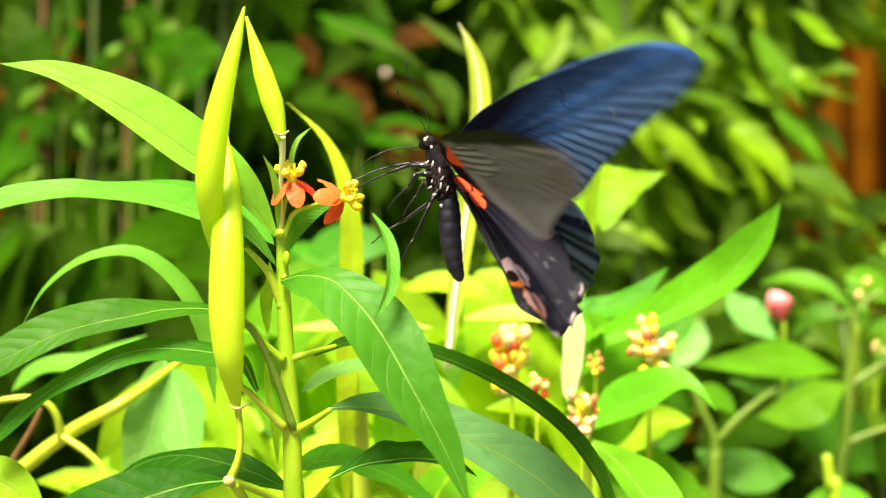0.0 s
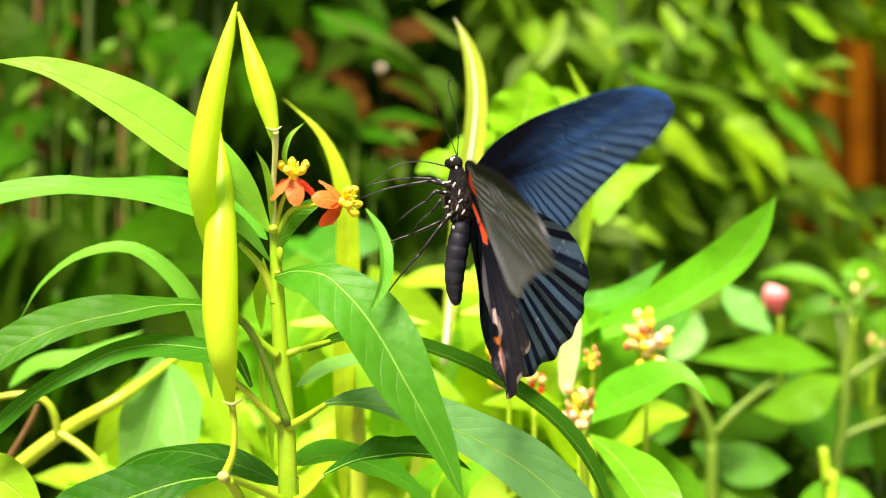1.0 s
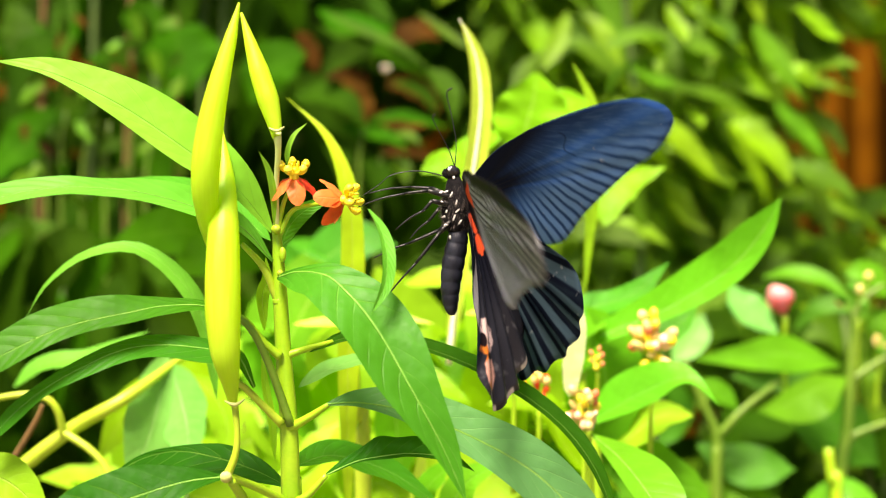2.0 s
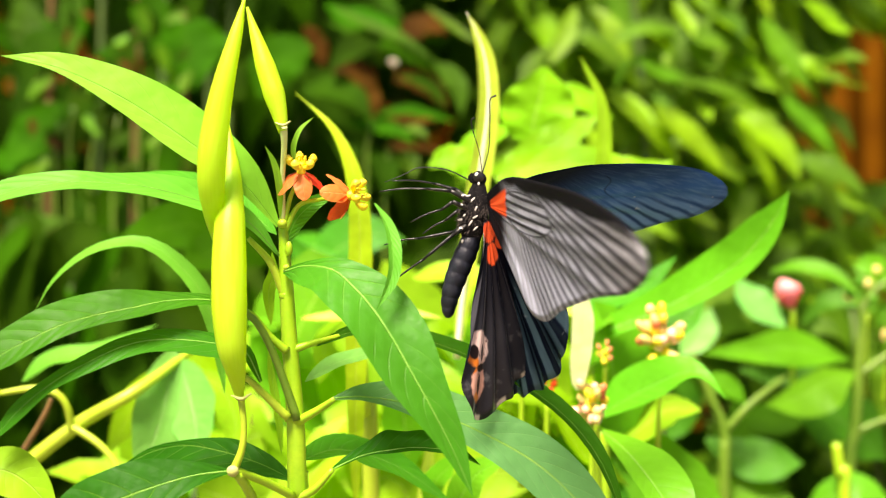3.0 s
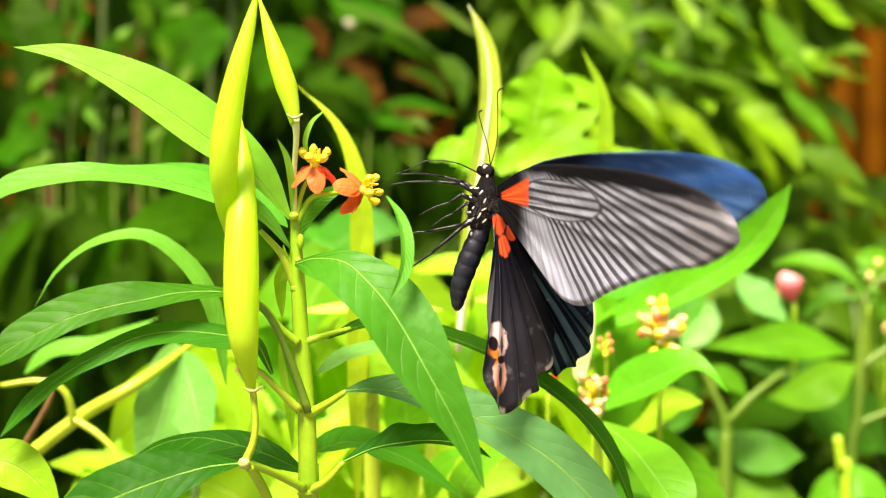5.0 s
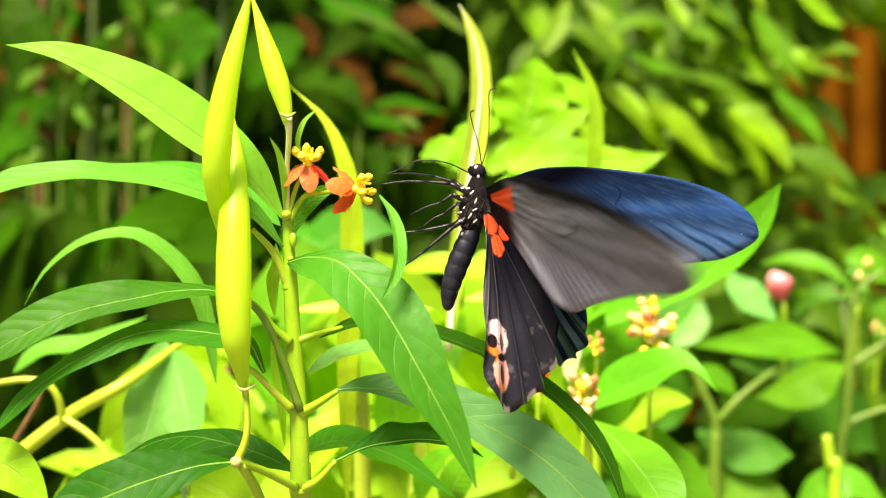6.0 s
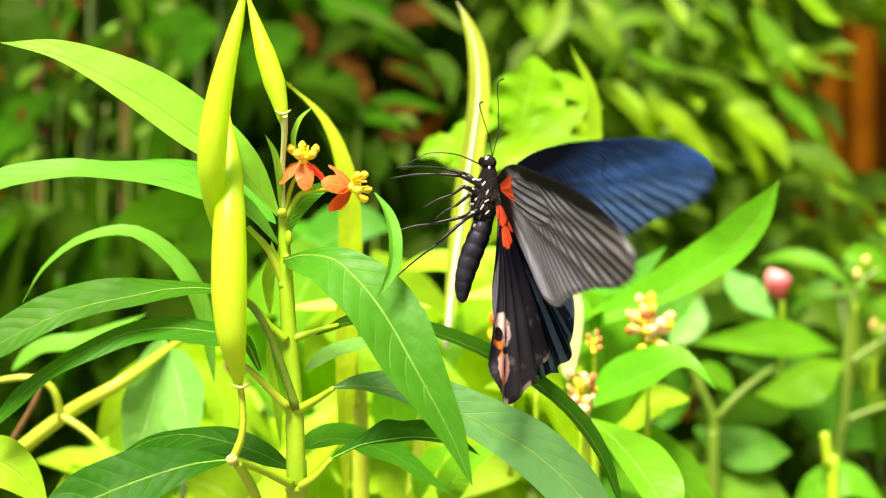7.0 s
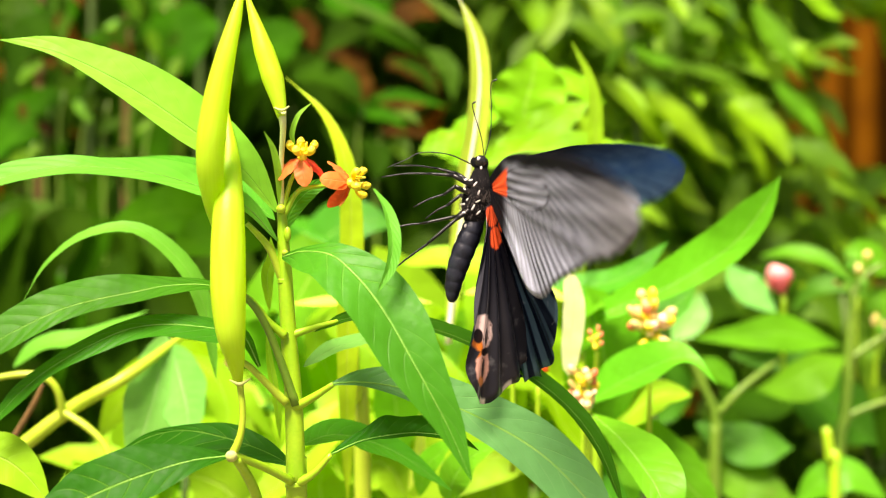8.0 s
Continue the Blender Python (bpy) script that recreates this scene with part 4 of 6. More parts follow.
bud_cluster((0.0211, 0.4200, 0.7212), 0.0085, 46, 1, (CORONA, BUD_CREAM, CORONA, BUD_CREAM, PETAL), "cluster of yellow and orange flower buds")
bud_cluster((0.0289, 0.4200, 0.7110), 0.0052, 14, 6, (PETAL, BUD_CREAM, PETAL_RED), "cluster of orange flower buds")
bud_cluster((0.0650, 0.4300, 0.7255), 0.0074, 38, 2, (BUD_CREAM, BUD_PINK, BUD_CREAM, CORONA, BUD_PINK, BUD_RED), "cluster of cream and reddish flower buds")
bud_cluster((0.0481, 0.4300, 0.7190), 0.0036, 11, 3, (CORONA, BUD_RED), "small cluster of yellow and red flower buds")
bud_cluster((0.0408, 0.4000, 0.7074), 0.0060, 30, 4, (BUD_CREAM, BUD_PINK, BUD_CREAM, CORONA, BUD_RED), "cluster of cream and reddish flower buds")
bud_cluster((0.1878, 0.6200, 0.7348), 0.0098, 9, 5, (BUD_CREAM, LEAF_LIGHT), "cluster of pale yellow flower buds")
bud_cluster((0.1968, 0.6200, 0.7130), 0.0062, 6, 7, (BUD_CREAM, LEAF_LIGHT), "cluster of pale yellow flower buds")


def pink_flower():
    c = Vector((0.1524, 0.6200, 0.7328))
    p = thing("pink_flower", c, "closed pink flower bud with a pale tip", "flower")
    for k in range(6):
        ang = k * 1.047
        o = Vector((math.cos(ang), math.sin(ang) * 0.8, 0))
        r = 0.0058
        part("petal", blade(bmesh.new(), [c + Vector((0.002, 0, -0.0066)), c + o * r * 0.8 + Vector((0, 0, -0.0015)), c + o * r + Vector((0, 0, 0.003)), c + o * r * 0.2 + Vector((-0.003, 0, 0.0072))], 0.0103, face=tuple(o + Vector((0, 0, 0.1))), n=8, across=4, fold=-0.3), PINK, p)
    part("stalk", rod([c + Vector((0.002, 0, -0.0066)), c + Vector((0.004, 0.01, -0.05))], [0.0012, 0.001], 7), STEM, p)


pink_flower()


def corner_plants():
    p = thing("trailing_stem", (-0.1330, 0.4200, 0.6849), "thick yellow stem with curling side shoots", "plant")
    foot = (-0.1574, 0.4200, 0.6666)
    part("stem", rod([(foot[0] - 0.02, 0.43, -0.01), (foot[0] - 0.01, 0.425, 0.4), foot, (-0.1330, 0.4200, 0.6854), (-0.1156, 0.4200, 0.6988), (-0.0973, 0.4200, 0.7094), (-0.0847, 0.4500, 0.7207)], [0.003, 0.003, 0.0026, 0.0023, 0.0022, 0.0019, 0.001], 10), STEM_YELLOW, p)
    part("shoot", rod([(-0.1171, 0.4180, 0.6979), (-0.1179, 0.4160, 0.7045), (-0.1211, 0.4150, 0.7089), (-0.1280, 0.4150, 0.7103), (-0.1383, 0.4150, 0.7089)], [0.0012, 0.0012, 0.0011, 0.001, 0.0008], 8), STEM_YELLOW, p)
    part("shoot", rod([(-0.1171, 0.4180, 0.6985), (-0.1093, 0.4160, 0.6941), (-0.1039, 0.4150, 0.6891), (-0.1011, 0.4140, 0.6833)], [0.0012, 0.0012, 0.001, 0.0008], 8), STEM_YELLOW, p)
    part("twig", rod([(-0.1349, 0.4100, 0.6839), (-0.1281, 0.4100, 0.6941), (-0.1227, 0.4100, 0.7034), (-0.1210, 0.4100, 0.7077)], [0.0011, 0.001, 0.0009, 0.0007], 8), TWIG, p, "dry brown twig")
    leaf(p, [(-0.1049, 0.3000, 0.7016), (-0.1000, 0.3000, 0.7035), (-0.0937, 0.3000, 0.7004), (-0.0869, 0.3000, 0.6929)], 0.0112, LEAF_YELLOW, "pale yellow leaf", face=(0, -0.8, 0.5))
    leaf(p, [(-0.0901, 0.4400, 0.7210), (-0.0907, 0.4300, 0.7056), (-0.0932, 0.4250, 0.6938), (-0.0973, 0.4200, 0.6823)], 0.0196, LEAF_BLUE, "pale blue-green hanging leaf", face=(0.5, -0.8, 0.2))
    leaf(p, [(-0.0883, 0.4400, 0.7174), (-0.0827, 0.4300, 0.7056), (-0.0800, 0.4250, 0.6973), (-0.0790, 0.4200, 0.6875)], 0.0196, LEAF_BLUE, "pale blue-green hanging leaf", face=(-0.5, -0.8, 0.3))
    leaf(p, [(-0.0748, 0.4700, 0.7112), (-0.0866, 0.4600, 0.7102), (-0.1056, 0.4600, 0.7006), (-0.1171, 0.4600, 0.6835)], 0.0172, LEAF_LIME, face=(0, -0.8, 0.4))
    leaf(p, [(-0.0847, 0.4500, 0.7129), (-0.0753, 0.4500, 0.7054), (-0.0716, 0.4500, 0.6942), (-0.0735, 0.4500, 0.6849)], 0.0112, LEAF_YELLOW, face=(0, -0.8, 0.4))
    leaf(p, [(-0.1393, 0.4400, 0.7101), (-0.1302, 0.4400, 0.7174), (-0.1156, 0.4400, 0.7201), (-0.0956, 0.4400, 0.7283)], 0.0084, LEAF_LIGHT, face=(0, -0.6, 0.8))
    return p


corner_plants()


def scatter(name, label, category, mats, boxes, count, length, seed, droop, stems=0, facing=(0, -0.7, 0.6), slim=0.34, spread=0.5, single=200):
    """A shrub: canes from the ground and many separate leaves; its foremost leaves are single parts."""
    rng = random.Random(seed)
    cx = sum((b[0] + b[1]) / 2 for b in boxes) / len(boxes)
    cy = sum((b[2] + b[3]) / 2 for b in boxes) / len(boxes)
    p = thing(name, (cx, cy, 0), label, category)
    leaves = []
    for i in range(count):
        x0, x1, y0, y1, z0, z1 = rng.choice(boxes)
        c = Vector((rng.uniform(x0, x1), rng.uniform(y0, y1), rng.uniform(z0, z1)))
        c += 0.05 * Vector((noise.noise(c * 9), noise.noise(c * 9 + Vector((5, 0, 0))), noise.noise(c * 9 + Vector((0, 7, 0)))))
        L = length * rng.uniform(0.6, 1.35)
        ang = rng.choice(droop) + rng.uniform(-35, 35)
        d = Vector((math.cos(radians(ang)), rng.uniform(-0.5, 0.35), math.sin(radians(ang)))).normalized()
        f = Vector(facing) + Vector((rng.uniform(-spread, spread), rng.uniform(-spread, spread) * 0.5, rng.uniform(-spread, spread)))
        sag = Vector((0, 0, -L * rng.uniform(0.05, 0.3)))
        bend = Vector((rng.uniform(-0.08, 0.08), 0, rng.uniform(-0.08, 0.08))) * L
        leaves.append((c.y, i % len(mats), [c, c + d * L * 0.35 - sag * 0.5 + bend, c + d * L * 0.7 - bend, c + d * L + sag], L * slim * rng.uniform(0.75, 1.3), tuple(f), rng.uniform(0.05, 0.4), rng.uniform(-25, 25)))
    leaves.sort(key=lambda e: e[0])
    rest = [bmesh.new() for m in mats]
    for i, (y, k, pts, w, f, fold, twist) in enumerate(leaves):
        bm = bmesh.new() if i < single else rest[k]
        blade(bm, pts, w, face=f, n=7, across=2, fold=fold, wave=0.06, twist=twist)
        if i < single:
            part("leaf", bm, mats[k], p)
    for bm, mat in zip(rest, mats):
        part("foliage", bm, mat, p)["kind"] = "stuff"
    for k in range(stems):
        x0, x1, y0, y1, z0, z1 = rng.choice(boxes)
        x, y = rng.uniform(x0, x1), rng.uniform(y0, y1)
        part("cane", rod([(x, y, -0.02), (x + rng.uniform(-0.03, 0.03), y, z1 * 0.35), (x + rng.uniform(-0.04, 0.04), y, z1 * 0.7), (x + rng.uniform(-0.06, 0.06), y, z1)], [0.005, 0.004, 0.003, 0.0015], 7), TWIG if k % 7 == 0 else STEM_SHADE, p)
    return p


scatter("dark_shrub", "dense shrub with broad leaves, shade put into their dark green", "shrub", (LEAF_DARK, LEAF_DARK, LEAF_DARK, LEAF_VINE, LEAF_DARK, LEAF_SHADY), [(-0.6, -0.3, 0.95, 1.5, 0.3, 1.25), (-0.3, -0.11, 0.95, 1.5, 0.3, 1.25), (-0.3, -0.11, 0.95, 1.5, 0.3, 1.25), (-0.11, 0.03, 1.0, 1.5, 0.3, 0.87), (-0.11, 0.03, 1.0, 1.5, 0.94, 1.25), (-0.36, -0.1, 0.78, 1.0, 0.45, 0.76)], 3600, 0.065, 11, (-90, -60, -120), 26, slim=0.38)
tall = scatter("tall_shrub", "bright green shrub with narrow drooping leaves", "shrub", (LEAF_SHRUB, LEAF_SHRUB, LEAF_LIME), [(0.03, 0.235, 0.9, 1.0, 0.72, 1.1), (0.03, 0.235, 0.9, 1.0, 0.83, 1.1), (0.03, 0.25, 1.0, 1.3, 0.72, 1.2), (0.24, 0.6, 0.95, 1.3, 0.6, 0.80), (0.24, 0.6, 0.95, 1.3, 0.99, 1.2)], 3200, 0.05, 12, (-40, -50, -20, -140), 16, slim=0.27)
for pts, w, mat in (
        ([(0.1056, 0.8850, 0.8586), (0.1113, 0.8833, 0.8726), (0.1264, 0.8817, 0.8797), (0.1437, 0.8800, 0.8824)], 0.0058, LEAF_BUSH),
        ([(0.1292, 0.8810, 0.8482), (0.1440, 0.8773, 0.8358), (0.1586, 0.8737, 0.8210), (0.1745, 0.8700, 0.8030)], 0.0175, LEAF_LIME),
        ([(0.1832, 0.8770, 0.8405), (0.1972, 0.8713, 0.8316), (0.2102, 0.8657, 0.8167), (0.2188, 0.8600, 0.7985)], 0.0197, LEAF_LIME),
        ([(0.1415, 0.8730, 0.8647), (0.1654, 0.8753, 0.8599), (0.1840, 0.8777, 0.8544), (0.1973, 0.8800, 0.8470)], 0.0117, LEAF_SHRUB),
        ([(0.2010, 0.8850, 0.9062), (0.2082, 0.8800, 0.8889), (0.2161, 0.8750, 0.8751), (0.2275, 0.8700, 0.8549)], 0.0175, LEAF_BUSH),
        ([(0.1099, 0.8810, 0.8570), (0.1174, 0.8740, 0.8489), (0.1236, 0.8670, 0.8409), (0.1290, 0.8600, 0.8323)], 0.0066, LEAF_LIME),
        ([(0.1192, 0.8770, 0.8768), (0.1332, 0.8780, 0.8690), (0.1450, 0.8790, 0.8655), (0.1572, 0.8800, 0.8634)], 0.0117, LEAF_BUSH),
        ([(0.2247, 0.8730, 0.9146), (0.2363, 0.8720, 0.9050), (0.2447, 0.8710, 0.8969), (0.2553, 0.8700, 0.8924)], 0.0131, LEAF_LIME),
        ([(0.2333, 0.8850, 0.8721), (0.2427, 0.8767, 0.8768), (0.2533, 0.8683, 0.8770), (0.2623, 0.8600, 0.8730)], 0.0124, LEAF_SHRUB),
        ([(0.1482, 0.8810, 0.9008), (0.1573, 0.8807, 0.8927), (0.1682, 0.8803, 0.8890), (0.1900, 0.8800, 0.8824)], 0.0168, LEAF_SHRUB),
        ([(0.2123, 0.8770, 0.8529), (0.2211, 0.8747, 0.8428), (0.2321, 0.8723, 0.8313), (0.2430, 0.8700, 0.8174)], 0.0131, LEAF_BUSH),
        ([(0.2185, 0.8730, 0.8126), (0.2326, 0.8687, 0.8080), (0.2464, 0.8643, 0.8005), (0.2605, 0.8600, 0.7881)], 0.0197, LEAF_SHRUB),
        ([(0.1511, 0.8850, 0.8905), (0.1589, 0.8833, 0.8807), (0.1666, 0.8817, 0.8746), (0.1743, 0.8800, 0.8714)], 0.0139, LEAF_SHRUB),
        ([(0.0796, 0.8810, 0.9128), (0.0749, 0.8773, 0.8976), (0.0692, 0.8737, 0.8843), (0.0617, 0.8700, 0.8729)], 0.0124, LEAF_LIME),
        ([(0.1432, 0.8770, 0.9168), (0.1466, 0.8713, 0.9064), (0.1507, 0.8657, 0.8974), (0.1525, 0.8600, 0.8886)], 0.0109, LEAF_LIME),
        ([(0.1035, 0.8730, 0.8878), (0.1183, 0.8753, 0.8955), (0.1331, 0.8777, 0.8966), (0.1481, 0.8800, 0.8919)], 0.0124, LEAF_SHRUB),
        ([(0.1581, 0.8850, 0.8512), (0.1612, 0.8800, 0.8459), (0.1639, 0.8750, 0.8417), (0.1644, 0.8700, 0.8369)], 0.0073, LEAF_LIME),
        ([(0.1701, 0.8810, 0.9074), (0.1778, 0.8740, 0.9025), (0.1818, 0.8670, 0.8962), (0.1839, 0.8600, 0.8858)], 0.0109, LEAF_SHADY)):
    leaf(tall, pts, w, mat, face=(0.05, -0.8, 0.6), fold=0.2, n=16, across=4, peak=0.45)
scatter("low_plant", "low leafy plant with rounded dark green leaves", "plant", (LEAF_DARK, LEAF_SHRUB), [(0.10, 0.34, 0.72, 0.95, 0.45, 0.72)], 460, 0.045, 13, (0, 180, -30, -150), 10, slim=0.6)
bright = scatter("undergrowth", "bright yellow-green undergrowth behind the milkweed", "plant", (LEAF_YELLOW, LEAF_LIME, LEAF_YELLOW, LEAF_FRESH), [(-0.075, 0.06, 0.46, 0.6, 0.55, 0.715), (-0.075, 0.05, 0.46, 0.6, 0.55, 0.71), (-0.13, -0.075, 0.52, 0.64, 0.55, 0.66)], 340, 0.055, 14, (60, 120, -30, -150, 90), 6, slim=0.4)
for pts, w, mat in (
        ([(-0.0502, 0.4500, 0.7300), (-0.0341, 0.4467, 0.7313), (-0.0191, 0.4433, 0.7325), (-0.0035, 0.4400, 0.7305)], 0.0048, LEAF_CREAM),
        ([(0.0069, 0.4600, 0.7330), (0.0201, 0.4567, 0.7350), (0.0321, 0.4533, 0.7342), (0.0431, 0.4500, 0.7300)], 0.0065, LEAF_CREAM),
        ([(-0.0140, 0.4700, 0.7428), (-0.0017, 0.4667, 0.7452), (0.0098, 0.4633, 0.7425), (0.0193, 0.4600, 0.7365)], 0.0097, LEAF_YELLOW),
        ([(-0.0280, 0.4700, 0.7171), (-0.0162, 0.4667, 0.7115), (-0.0046, 0.4633, 0.7099), (0.0088, 0.4600, 0.7025)], 0.0117, LEAF_LIME),
        ([(-0.0456, 0.4600, 0.7073), (-0.0433, 0.4567, 0.7161), (-0.0421, 0.4533, 0.7239), (-0.0362, 0.4500, 0.7306)], 0.0076, LEAF_YELLOW),
        ([(-0.0111, 0.4200, 0.6736), (-0.0085, 0.4167, 0.6828), (-0.0072, 0.4133, 0.6902), (-0.0078, 0.4100, 0.6983)], 0.0035, LEAF_CREAM),
        ([(0.0010, 0.4000, 0.6739), (0.0026, 0.3967, 0.6811), (0.0075, 0.3933, 0.6882), (0.0155, 0.3900, 0.6920)], 0.0099, LEAF_VIVID),
        ([(-0.0075, 0.4100, 0.6737), (-0.0057, 0.4067, 0.6828), (-0.0007, 0.4033, 0.6883), (0.0027, 0.4000, 0.6905)], 0.0075, LEAF_FRESH)):
    leaf(bright, pts, w, mat, face=(0.1, -0.8, 0.6), fold=0.15, n=16, across=4, peak=0.45)


def budding_plant():
    p = thing("budding_plant", ((0.1788, 0.6200, 0.6321)[0], 0.62, 0), "green plant with broad soft leaves and branching stems", "plant")
    foot, side = (0.1788, 0.6200, 0.6321), (0.1189, 0.6000, 0.6359)
    part("stem", rod([(foot[0], 0.62, -0.01), (foot[0], 0.62, 0.4), foot, (0.1824, 0.6200, 0.6732), (0.1845, 0.6200, 0.7040), (0.1860, 0.6200, 0.7297)], [0.004, 0.0036, 0.003, 0.0026, 0.0022, 0.0018], 8), STEM_MID, p)
    part("stem", rod([(side[0], 0.6, -0.01), (side[0], 0.6, 0.4), side, (0.1196, 0.6000, 0.6707), (0.1134, 0.6000, 0.6881), (0.1047, 0.6000, 0.7080)], [0.004, 0.0034, 0.0026, 0.0022, 0.0018, 0.0012], 8), STEM_MID, p)
    for pts in ([(0.1204, 0.6000, 0.6744), (0.1308, 0.6000, 0.6856), (0.1507, 0.6100, 0.6984)], [(0.1840, 0.6200, 0.6963), (0.1930, 0.6200, 0.7027), (0.2071, 0.6200, 0.7117)], [(0.1819, 0.6200, 0.6701), (0.1917, 0.6200, 0.6745), (0.2071, 0.6200, 0.6796)], [(0.1860, 0.6200, 0.7271), (0.1917, 0.6200, 0.7348), (0.1994, 0.6200, 0.7400)]):
        part("branch", rod(pts, [0.0018, 0.0015, 0.0011], 7), STEM_MID, p)
    part("stem", rod([(foot[0] - 0.01, 0.6, -0.01), (foot[0] - 0.01, 0.6, 0.4), (0.1718, 0.6000, 0.6359), (0.1701, 0.6000, 0.6533), (0.1681, 0.6000, 0.6682)], [0.003, 0.003, 0.0026, 0.0025, 0.002], 8), STEM, p)
    for pts, halves, mat in (
            ([(0.1788, 0.6200, 0.7035), (0.1540, 0.6133, 0.7091), (0.1322, 0.6067, 0.7085), (0.1089, 0.6000, 0.7075)], ((0.77, 10.17, 6.54, 0.00), (0.77, 9.15, 5.53, 0.00)), LEAF_BUSH),
            ([(0.1568, 0.6400, 0.6946), (0.1713, 0.6400, 0.6813), (0.1886, 0.6400, 0.6680), (0.2032, 0.6400, 0.6548)], ((1.06, 12.73, 16.44, 0.00), (1.06, 15.38, 16.44, 0.00)), LEAF_SOFT),
            ([(0.1804, 0.6150, 0.6980), (0.1658, 0.6100, 0.6941), (0.1519, 0.6050, 0.6876), (0.1370, 0.6000, 0.6851)], ((0.76, 12.64, 11.03, 0.00), (0.76, 6.57, 5.52, 0.00)), LEAF_BUSH),
            ([(0.1146, 0.6200, 0.6675), (0.1286, 0.6133, 0.6608), (0.1423, 0.6067, 0.6582), (0.1537, 0.6000, 0.6592)], ((1.03, 9.15, 10.06, 0.00), (1.03, 9.66, 9.55, 0.00)), LEAF_SOFT),
            ([(0.1122, 0.6100, 0.6517), (0.1272, 0.6067, 0.6442), (0.1415, 0.6033, 0.6402), (0.1557, 0.6000, 0.6346)], ((1.01, 8.55, 9.00, 0.00), (1.01, 8.55, 9.00, 0.00)), LEAF_BUSH),
            ([(0.1570, 0.6100, 0.6327), (0.1674, 0.6067, 0.6442), (0.1803, 0.6033, 0.6472), (0.1954, 0.6000, 0.6359)], ((1.01, 6.54, 7.00, 0.00), (1.01, 8.55, 9.00, 0.00)), LEAF_VIVID),
            ([(0.1316, 0.6300, 0.7393), (0.1361, 0.6267, 0.7316), (0.1436, 0.6233, 0.7244), (0.1511, 0.6200, 0.7179)], ((0.78, 7.79, 7.75, 0.00), (0.78, 6.75, 6.72, 0.00)), LEAF_BLUE),
            ([(0.1465, 0.6300, 0.7435), (0.1591, 0.6233, 0.7464), (0.1715, 0.6167, 0.7426), (0.1815, 0.6100, 0.7331)], ((0.52, 3.10, 3.58, 0.00), (0.52, 4.13, 4.09, 0.00)), LEAF_BUSH),
            ([(0.1223, 0.6500, 0.7255), (0.1185, 0.6467, 0.7176), (0.1125, 0.6433, 0.7097), (0.1066, 0.6400, 0.7031)], ((0.81, 7.50, 6.93, 0.00), (0.81, 6.97, 6.40, 0.00)), LEAF_BLUE),
            ([(0.1848, 0.6300, 0.7445), (0.1927, 0.6300, 0.7461), (0.2005, 0.6300, 0.7414), (0.2083, 0.6300, 0.7346)], ((0.78, 5.74, 6.27, 0.00), (0.78, 8.88, 9.40, 0.00)), LEAF_BUSH),
            ([(0.1948, 0.6300, 0.7189), (0.2000, 0.6300, 0.7236), (0.2065, 0.6300, 0.7221), (0.2130, 0.6300, 0.7163)], ((0.78, 5.22, 5.74, 0.00), (0.78, 9.40, 9.40, 0.00)), LEAF_BUSH),
            ([(0.1097, 0.6000, 0.6980), (0.1171, 0.6000, 0.6955), (0.1233, 0.6000, 0.6911), (0.1288, 0.6000, 0.6856)], ((0.50, 4.48, 4.48, 0.00), (0.50, 4.48, 4.48, 0.00)), LEAF_BUSH),
            ([(0.1342, 0.6400, 0.6972), (0.1493, 0.6367, 0.6949), (0.1617, 0.6333, 0.6978), (0.1713, 0.6300, 0.7033)], ((0.53, 4.22, 5.25, 0.00), (0.53, 5.28, 5.25, 0.00)), LEAF_SOFT),
            ([(0.1083, 0.6600, 0.6956), (0.1124, 0.6600, 0.6819), (0.1083, 0.6600, 0.6696), (0.1001, 0.6600, 0.6600)], ((0.55, 7.11, 6.56, 0.00), (0.55, 7.11, 6.56, 0.00)), LEAF_SOFT),
            ([(0.1685, 0.6600, 0.7175), (0.1785, 0.6567, 0.7285), (0.1912, 0.6533, 0.7300), (0.2036, 0.6500, 0.7233)], ((0.55, 3.81, 4.33, 0.00), (0.55, 4.90, 4.87, 0.00)), LEAF_SOFT),
            ([(0.1370, 0.6800, 0.6770), (0.1503, 0.6767, 0.6704), (0.1635, 0.6733, 0.6694), (0.1766, 0.6700, 0.6725)], ((0.56, 7.29, 7.26, 0.00), (0.56, 7.85, 7.81, 0.00)), LEAF_DARK)):
        leaf(p, pts, halves, mat, face=(0.05, -0.85, 0.5), fold=0.12, wave=0.04)
    return p


budding_plant()


